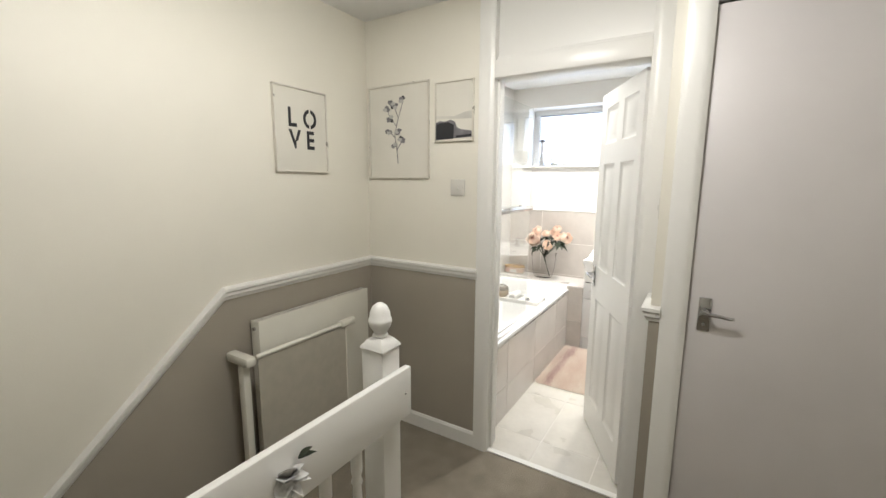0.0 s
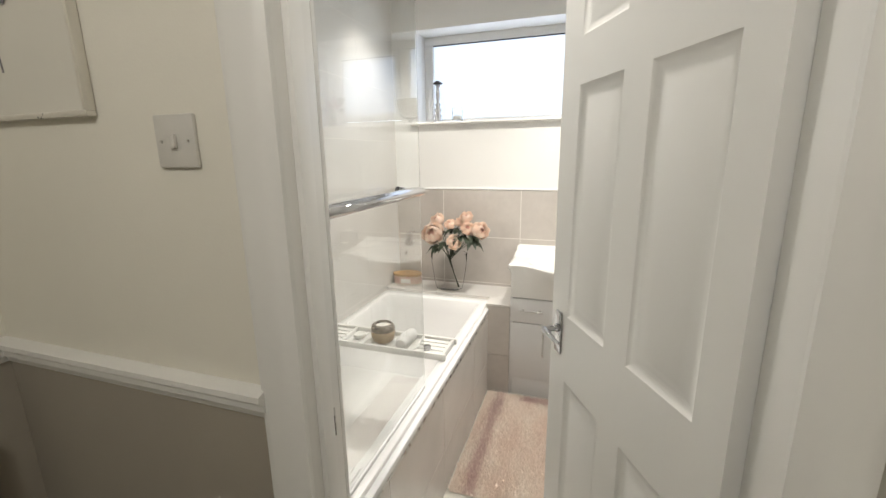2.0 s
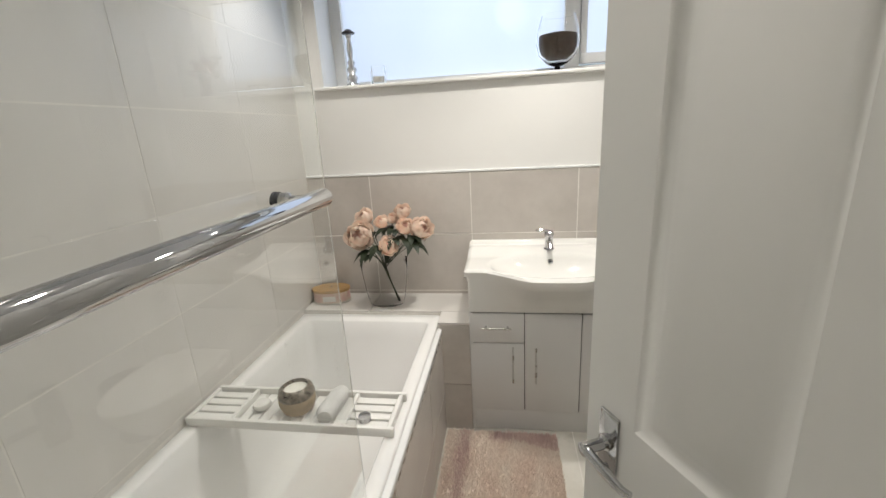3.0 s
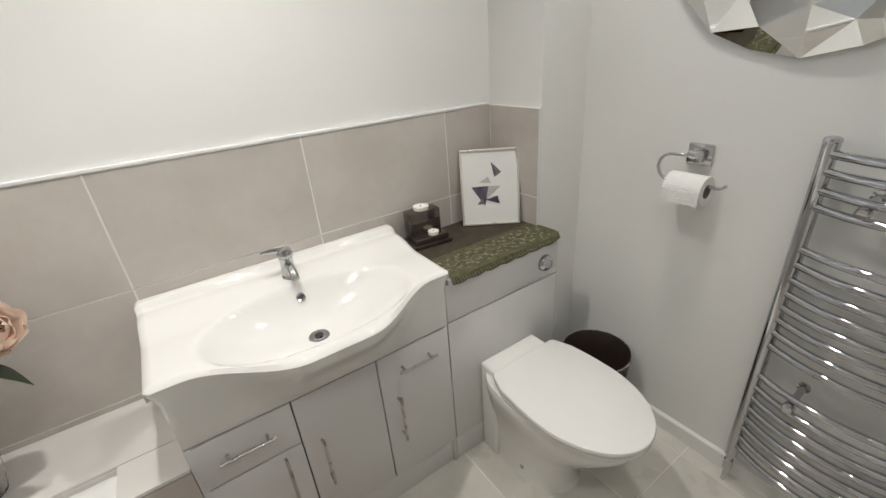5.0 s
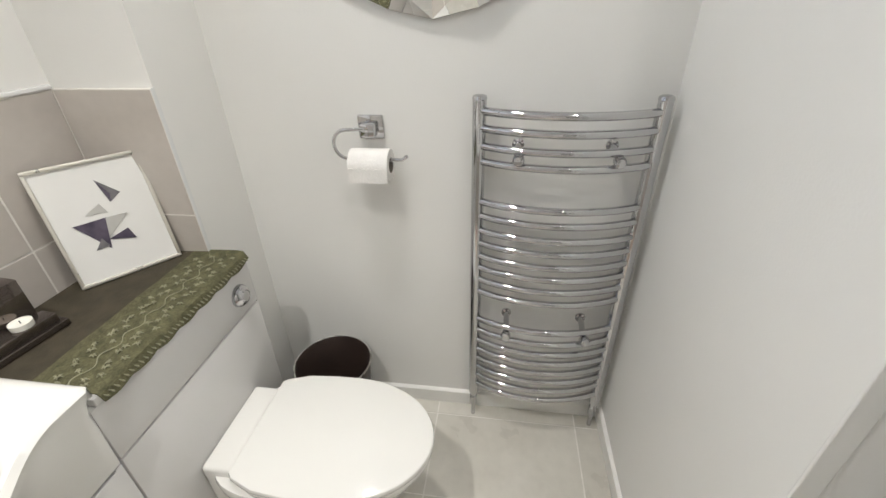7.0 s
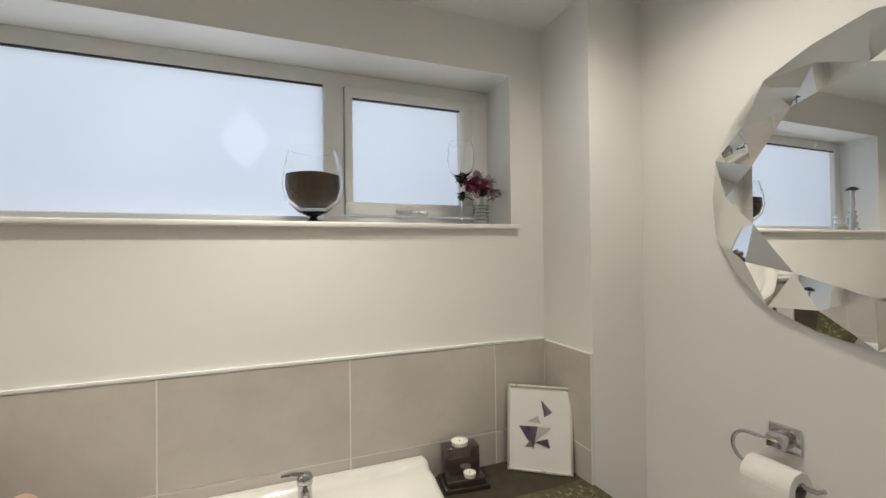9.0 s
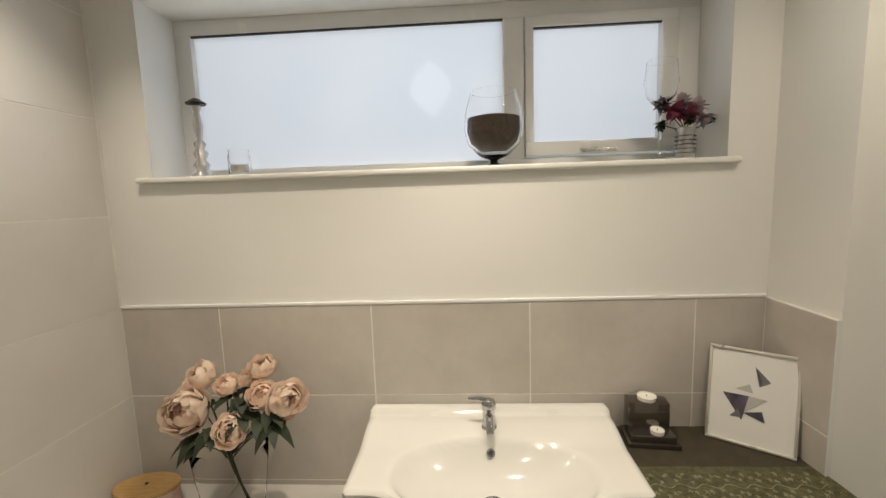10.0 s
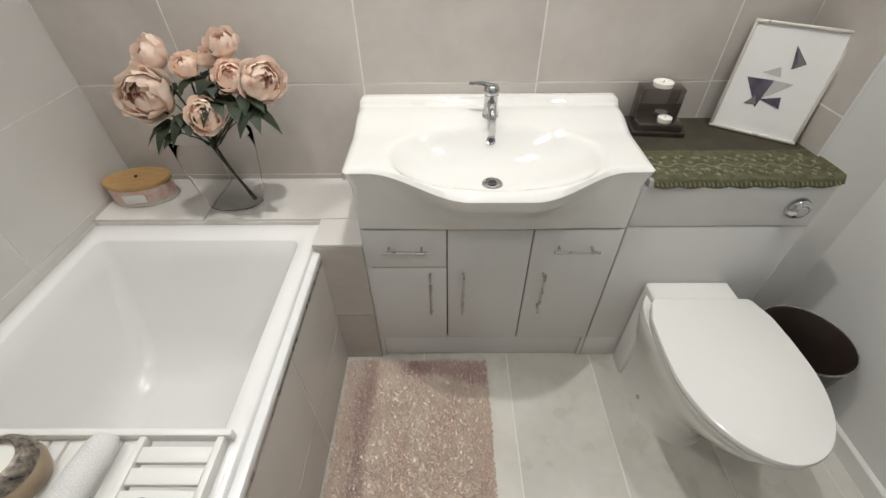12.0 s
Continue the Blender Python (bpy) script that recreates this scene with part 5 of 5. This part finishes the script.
for k, (dx, dy, dz, r, mt) in enumerate(((-0.03, -0.02, 0.150, 0.044, "magenta"), (0.022, -0.016, 0.158, 0.044, "lilac"), (0.052, 0.0, 0.130, 0.036, "lilac"), (0.0, 0.02, 0.178, 0.040, "lilac"), (-0.055, 0.0, 0.172, 0.032, "ink_violet"), (0.004, -0.03, 0.138, 0.034, "magenta"), (0.0, -0.03, 0.118, 0.022, "leaf"), (-0.06, -0.01, 0.110, 0.025, "leaf"), (0.085, 0.015, 0.12, 0.022, "leaf"))):
    b = bmesh.new()
    r3 = random.Random(k)
    for j in range(22):
        w = Vector((r3.gauss(0, 1), r3.gauss(0, 1), r3.gauss(0, 1))).normalized()
        leaf_sheet(b, PC + Vector((dx * 1.25 - 0.006, dy, dz)), w, r, r * 0.7, 0.1)
    tube([PC + Vector((0, 0, 0.085)), PC + Vector((dx * 1.25 - 0.006, dy, dz))], 0.0018, 5, bm=b)
    part("bloom", b, mt, pot2, smooth=180)

# ---- landing: prints, switches ----
LM = on_west(WEST + 0.001, -2.787, 1.538)
love, zz = framed("love_print", LM, 0.325, 0.408, 0.018, 0.009, "frame_silver", "silver-framed print of the word LOVE", paper_mat="paper_aged")
for ch, x, y in (("L", 0.078, 0.222), ("O", 0.170, 0.222), ("V", 0.086, 0.118), ("E", 0.185, 0.118)):
    cu = bpy.data.curves.new("letter", "FONT")
    cu.body, cu.size, cu.extrude, cu.offset = ch, 0.125, 0.0004, 0.003
    o = new("letter_source", cu)
    me = bpy.data.meshes.new_from_object(o.evaluated_get(bpy.context.evaluated_depsgraph_get()))
    bpy.data.objects.remove(o)
    b = bmesh.new()
    b.from_mesh(me)
    bpy.data.meshes.remove(me)
    b.transform(LM @ Matrix.Translation((x, y, zz + 0.0006)) @ Matrix.Diagonal((0.85, 1.0, 1, 1)))
    part("letter", b, "ink", love, smooth=None)
for x, y0, y1 in ((0.212, 0.218, 0.318), (0.128, 0.112, 0.152)):
    ink(love, LM, zz + 0.0013, [(x - 0.004, y0), (x + 0.004, y0), (x + 0.004, y1), (x - 0.004, y1)], "paper_aged", "stencil_gap")
FM = on_y(-0.020, DOOR_Y0 - 0.001, 1.512)
fl, zz = framed("botanical_print", FM, 0.425, 0.520, 0.018, 0.010, "frame_silver", "large framed print of a grey flower spray", paper_mat="paper_aged")


def stroke(pts, w):
    left, right = [], []
    for i, p in enumerate(pts):
        a, c = pts[max(i - 1, 0)], pts[min(i + 1, len(pts) - 1)]
        dx, dy = c[0] - a[0], c[1] - a[1]
        k = math.hypot(dx, dy)
        left.append((p[0] - dy / k * w, p[1] + dx / k * w))
        right.append((p[0] + dy / k * w, p[1] - dx / k * w))
    return left + right[::-1]


for pts in ([(0.212, 0.085), (0.205, 0.16), (0.190, 0.24), (0.215, 0.33), (0.250, 0.42)], [(0.205, 0.16), (0.240, 0.205)], [(0.195, 0.23), (0.150, 0.265)], [(0.205, 0.29), (0.150, 0.36), (0.140, 0.40)], [(0.218, 0.335), (0.190, 0.40)]):
    ink(fl, FM, zz, stroke(pts, 0.0022), "ink_grey", "stem_line")
r3 = random.Random(3)
for cx, cy in ((0.250, 0.43), (0.190, 0.405), (0.135, 0.385), (0.160, 0.335), (0.150, 0.27), (0.215, 0.265), (0.240, 0.215), (0.185, 0.195), (0.172, 0.42)):
    for j in range(4):
        a = r3.uniform(0, 6.28)
        c = (cx + 0.012 * math.cos(a), cy + 0.012 * math.sin(a))
        ink(fl, FM, zz + 0.0006 * (j + 1), [(c[0] + 0.017 * math.cos(a + t), c[1] + 0.017 * math.sin(a + t) * (0.6 + 0.2 * math.cos(3 * t))) for t in [k * 0.785 for k in range(8)]], ("ink", "ink_grey", "ink_grey", "paper_grey")[j], "petal_blot")
SM = on_y(0.445, DOOR_Y0 - 0.001, 1.703)
se, zz = framed("landscape_print", SM, 0.232, 0.305, 0.018, 0.007, "frame_silver", "small framed monochrome landscape print", paper_mat="paper_aged")
ink(se, SM, zz, [(0.006, 0.12), (0.226, 0.11), (0.226, 0.150), (0.18, 0.145), (0.12, 0.128), (0.006, 0.135)], "mist", "mist")
ink(se, SM, zz + .0006, [(0.006, 0.012), (0.226, 0.020), (0.226, 0.050), (0.16, 0.060), (0.135, 0.072), (0.125, 0.098), (0.10, 0.112), (0.06, 0.104), (0.03, 0.11), (0.006, 0.100)], "ink_grey", "hill")
ink(se, SM, zz + .0012, [(0.006, 0.012), (0.115, 0.015), (0.118, 0.085), (0.085, 0.100), (0.03, 0.098), (0.006, 0.09)], "ink", "crag")
ink(se, SM, zz + .0012, [(0.13, 0.018), (0.224, 0.024), (0.224, 0.034), (0.13, 0.030)], "ink", "shore")


def light_switch(name, m, label):
    sw = thing(name, m.translation, label, "light switch")
    part("plate", box(-0.043, 0.043, -0.043, 0.043, 0, 0.008, 0.003, m=m), "plastic", sw)
    part("rocker", box(-0.006, 0.006, -0.011, 0.011, 0.008, 0.015, 0.002, m=m), "plastic", sw)
    for s in (-1, 1):
        b = lathe([(0.003, 0.008), (0.0025, 0.009), (0, 0.009)], (s * 0.030, 0, 0), 8)
        b.transform(m)
        part("screw", b, "brushed", sw)


light_switch("light_switch", on_y(0.585, DOOR_Y0, 1.465), "white square light switch on the cream wall")
light_switch("light_switch", on_east(NIB, -2.255, 1.40), "white square light switch on the narrow wall")

# ---- radiator and stair gate on the landing ----
rad = thing("radiator", (0.0, -2.61, 0.13), "white flat panel radiator below the dado rail", "radiator")
RY0, RY1, RZ0, RZ1 = -2.975, -2.245, 0.135, 0.862
part("front_panel", box(0.018, 0.030, RY0, RY1, RZ0, RZ1, 0.004), "radiator", rad)
part("back_panel", box(-0.028, -0.018, RY0 + .01, RY1 - .01, RZ0 + .02, RZ1 - 0.02, 0.003), "radiator", rad)
for y in (RY0, RY1 - 0.006):
    part("end_cover", box(-0.030, 0.026, y, y + 0.006, RZ0, RZ1 - 0.004, 0.002), "radiator", rad)
grill = bmesh.new()
for i in range(46):
    y = RY0 + 0.014 + i * (RY1 - RY0 - 0.03) / 45
    box(-0.026, 0.018, y, y + 0.008, RZ1 - 0.012, RZ1 - 0.005, bm=grill)
part("top_grille", grill, "radiator", rad)
# dark plate added under the slats as painted shade
part("grille_shadow_plate", box(-0.026, 0.018, RY0 + .008, RY1 - .008, RZ1 - 0.03, RZ1 - 0.026), "shadow_gap", rad)
part("bracket", box(WEST + 0.001, -0.028, -2.80, -2.77, 0.3, 0.7), "radiator", rad)
part("bracket", box(WEST + 0.001, -0.028, -2.45, -2.42, 0.3, 0.7), "radiator", rad)
part("air_vent", lathe([(0.008, 0), (0.008, 0.01), (0.003, 0.012), (0, 0.012)], (0.0, RY0, RZ1 - 0.04), 12, m=Matrix.Rotation(radians(90), 4, "X")), "brushed", rad)
part("valve", tube([(0.0, RY1 + 0.004, 0.16), (0.0, RY1 + 0.035, 0.16), (0.0, RY1 + 0.035, 0.0)], 0.009, 10), "brushed", rad, "metal valve and pipe tail")

gate = thing("stair_gate", (0.07, -3.07, 0), "white folded stair gate bar with a beige mesh screen", "stair gate")
part("wall_post", box(0.035, 0.078, -3.095, -3.058, 0.001, 0.70, 0.010), "radiator", gate)
part("top_cap", box(WEST + 0.004, 0.118, -3.100, -3.050, 0.7004, 0.745, 0.014), "radiator", gate)
part("top_bar", tube([(0.105, -3.05, 0.735), (0.105, -2.50, 0.735)], 0.011, 12), "radiator", gate)
part("end_catch", box(0.088, 0.122, -2.55, -2.445, 0.715, 0.755, 0.012, 3), "radiator", gate, "white plastic end catch")
part("mesh_screen", box(0.103, 0.107, -3.04, -2.51, 0.03, 0.725), "mesh", gate, "beige mesh screen")
part("bottom_bar", tube([(0.105, -3.05, 0.02), (0.105, -2.50, 0.02)], 0.011, 12), "radiator", gate)
part("mesh_bar", tube([(0.105, -2.508, 0.02), (0.105, -2.508, 0.735)], 0.007, 10), "radiator", gate)

# ---- balustrade ----
bal = thing("balustrade", (0.83, -3.6, 0), "white painted stair balustrade with a ball-topped newel post", "balustrade")
NX, NY = 0.822, -3.055
newel = part("newel_post", box(NX - 0.045, NX + 0.045, NY - 0.045, NY + 0.045, 0.0, 0.945, 0.004), "gloss", bal)
cap = bmesh.new()
a = 0.045
lv = [[cap.verts.new((NX + sx * w, NY + sy * w, z)) for sx, sy in ((-1, -1), (1, -1), (1, 1), (-1, 1))] for w, z in ((a, 0.9454), (a + 0.004, 0.949), (a + 0.002, 0.956), (0.030, 0.978), (0.022, 0.984))]
for q, p in zip(lv, lv[1:]):
    for k in range(4):
        cap.faces.new((q[k], q[(k + 1) % 4], p[(k + 1) % 4], p[k]))
cap.faces.new(lv[0])
cap.faces.new(lv[-1])
part("cap_block", cap, "gloss", newel)
part("finial", lathe([(0.022, 0.984), (0.027, 0.990), (0.021, 0.997), (0.023, 1.003), (0.035, 1.021), (0.0395, 1.038), (0.0385, 1.046), (0.035, 1.050), (0.034, 1.067), (0.024, 1.089), (0.010, 1.099), (0, 1.100)], (NX, NY, 0), 32), "gloss", newel, smooth=50)
part("plinth_block", box(NX - 0.055, NX + 0.055, NY - 0.055, NY + 0.055, 0.0005, 0.10, 0.006), "gloss", newel)
part("handrail_board", box(NX + 0.0455, NX + 0.072, SOUTH + 0.01, NY + 0.075, 0.690, 0.868, 0.006), "gloss", bal)
part("base_board", box(NX + 0.0455, NX + 0.066, SOUTH + 0.01, NY + 0.06, 0.06, 0.20, 0.005), "gloss", bal)
part("bolt", lathe([(0.005, 0), (0.004, 0.002), (0, 0.002)], (NX + 0.0722, NY + 0.04, 0.780), 10, m=Matrix.Rotation(radians(90), 4, "Y")), "brushed", bal)
BAL = [(0.018, 0.0), (0.018, 0.09), (0.013, 0.10), (0.020, 0.125), (0.023, 0.19), (0.016, 0.30), (0.013, 0.36), (0.018, 0.375), (0.013, 0.39), (0.018, 0.41), (0.018, 0.49)]
for i in range(18):
    y = NY - 0.17 - 0.125 * i
    if y > SOUTH + 0.05:
        part("baluster", lathe([(r, 0.2005 + h * 0.998) for r, h in BAL], (NX + 0.040, y, 0), 14), "gloss", bal, smooth=50)

# white fabric flower tied to the handrail
orn = thing("ribbon_flower", (0.80, -3.50, 0.77), "white fabric flower with green leaf on the handrail", "ornament")
b = bmesh.new()
r3 = random.Random(5)
oc = Vector((NX + 0.080, -3.50, 0.785))
for j in range(16):
    a = j * 2.4
    leaf_sheet(b, oc, (0.35 + 0.4 * r3.random(), math.cos(a), math.sin(a)), r3.uniform(0.03, 0.06), r3.uniform(0.035, 0.05), 0.15)
part("petals", b, "towel", orn, smooth=180)
b = bmesh.new()
for w in ((0.3, 0.7, 0.7), (0.35, 0.9, 0.3)):
    leaf_sheet(b, oc + Vector((0.006, 0.03, 0.035)), w, 0.05, 0.024, 0.3)
part("leaves", b, "leaf", orn, "dark green leaves", smooth=180)
part("tie", tube([oc + Vector((-0.008, 0, 0)), oc + Vector((-0.004, -0.03, -0.03)), oc + Vector((0.004, -0.045, -0.075))], 0.003, 6), "ink", orn)

# ---- ceiling lamps ----
# the last two fittings only house the added fill lamps
for dx, dy in DOWN_PLACES:
    dl = thing("downlight", (dx, dy, CEIL), "small round recessed ceiling downlight, lit; east and rear ones added as fill", "downlight", "bathroom downlights")
    part("ring", lathe([(0.030, -0.001), (0.044, -0.001), (0.045, -0.004), (0.032, -0.008), (0.029, -0.004)], (dx, dy, CEIL), 28, cap=False), "upvc", dl)
    part("lens", lathe([(0.0, -0.0035), (0.0295, -0.0025)], (dx, dy, CEIL), 24, cap=False), "bulb", dl, "lit lamp lens")
LAND = (1.12, -3.32)
pend = thing("ceiling_light", (LAND[0], LAND[1], CEIL), "landing ceiling light with small glass shades", "ceiling light")
part("rose", lathe([(0.0, 0.0), (0.06, 0.0), (0.055, -0.02), (0.0, -0.025)], (LAND[0], LAND[1], CEIL - 0.0005), 24), "brushed", pend)
for k in range(3):
    a = 2 * math.pi * k / 3 + 0.5
    px, py = LAND[0] + 0.14 * math.cos(a), LAND[1] + 0.14 * math.sin(a)
    part("arm", tube([(LAND[0], LAND[1], CEIL - 0.022), ((LAND[0] + px) / 2, (LAND[1] + py) / 2, CEIL - 0.05), (px, py, CEIL - 0.04)], 0.006, 8), "brushed", pend)
    part("shade", lathe([(0.020, -0.03), (0.034, -0.05), (0.055, -0.11), (0.057, -0.12), (0.054, -0.12), (0.032, -0.05)], (px, py, CEIL), 24, cap=False), "silver_glass", pend, "mirrored glass shade", smooth=60)
    lamp("landing_bulb", "POINT", pose(px, py, CEIL - 0.121), LAND_W / 3, WARM, radius=0.02)

# ---- tiles: each one a piece of its wall or floor ----
rn = random.Random(31)
JOINT = 0.0024


def tile_mesh(sx, sy, sz, mat, cache={}):
    k = (round(sx, 4), round(sy, 4), round(sz, 4), mat)
    if k not in cache:
        b = box(-sx / 2, sx / 2, -sy / 2, sy / 2, -sz / 2, sz / 2)
        cache[k] = finish("tile", b, mat)
    return cache[k]


def tile(parent, x0, x1, y0, y1, z0, z1, mat):
    ob = new("tile", tile_mesh(x1 - x0, y1 - y0, z1 - z0, mat))
    ob.parent = parent
    ob.matrix_parent_inverse = parent.matrix_basis.inverted() if parent.parent is None else Matrix()
    ob.location = ((x0 + x1) / 2 , (y0 + y1) / 2, (z0 + z1) / 2)
    return ob


def spans(lo, hi, start, pitch):
    cuts = [lo]
    k = math.ceil((lo - start) / pitch + 1e-6)
    while start + k * pitch < hi - 1e-6:
        if start + k * pitch > lo + 1e-6:
            cuts.append(start + k * pitch)
        k += 1
    cuts.append(hi)
    return [(a + JOINT, c - JOINT) for a, c in zip(cuts, cuts[1:]) if c - a > 0.008]


TH, TW, ZT = 0.3135, 0.514, 1.216
# grout beds behind the tiles
structure("grout_west", box(WEST, -0.0010, DOOR_Y1, 0.0, 0.0, CEIL), "grout", "pale grout behind the bath wall tiles", "grout")
structure("grout_north", box(0, 2.12, -0.0090, 0, 0.0, ZT), "grout", "pale grout behind the splashback tiles", "grout")
structure("grout_boxing", box(2.1110, 2.12, -0.264, 0, 0.0, ZT), "grout", "pale grout behind the corner tiles", "grout")
for z0, z1 in spans(0.56, CEIL, ZT, TH):
    for y0, y1 in spans(DOOR_Y1, -0.010, -0.478, TW):
        tile(wall_west, -0.006, 0.0 + rn.uniform(-.0003, .0003), y0, y1, z0, z1, "tile_left")
for z0, z1 in spans(LZ - 0.2, ZT, ZT, TH):
    for x0, x1 in spans(0.001, 2.112, 0.863, 0.5185):
        tile(wall_north, x0, x1, -0.010, -0.002, z0, z1, "tile_wall")
    for y0, y1 in spans(-0.264, -0.011, -0.011, TW):
        tile(pipe_boxing, 2.110, 2.118, y0, y1, z0, z1, "tile_wall")
structure("trim_tile_edge", box(0.001, 2.112, -0.013, -0.0005, ZT + 0.0005, ZT + 0.010, 0.002), "upvc", "white plastic tile edging along the splashback", "trim")
structure("trim_tile_edge_side", box(2.109, 2.121, -0.2665, -0.2645, 0.55, ZT + 0.002, 0.0008), "upvc", "white plastic tile edging down the corner", "trim")
# ledge top and front
for x0, x1 in spans(0.001, 0.8635, 0.353, TW):
    tile(ledge, x0, x1, BY0 + 0.003, -0.011, LZ - 0.009, LZ, "tile_left")
tile(ledge, BX + 0.004, 0.8635, -0.366, BY0 + 0.001, LZ - 0.009, LZ, "tile_left")
tile(ledge, BX + 0.012, 0.8635, -0.367, -0.3605, 0.001, 0.250, "tile_wall")
tile(ledge, BX + 0.012, 0.8635, -0.367, -0.3605, 0.254, LZ - 0.012, "tile_wall")
# bath panel
back = [c for c in bath.children if c.name.startswith("panel_backing")][0]
for z0, z1 in ((0.002, 0.205), (0.209, 0.499)):
    for y0, y1 in spans(BY1, BY0 - 0.1, -0.70, TW):
        tile(back, BX + 0.010, BX + 0.018, y0, y1, z0, z1, "tile_panel")
# floor
floor_b = bpy.data.objects["floor_bathroom"]
for x0, x1 in spans(0.70, EAST, 2.277, TH):
    for y0, y1 in spans(DOOR_Y0 + 0.03, -0.001, -0.853, TW):
        if not (x0 > CUP_X and y1 < CUP_Y - 0.1):
            tile(floor_b, x0, x1, y0, y1, -0.010, 0.0 - 0.0002, "tile_floor")
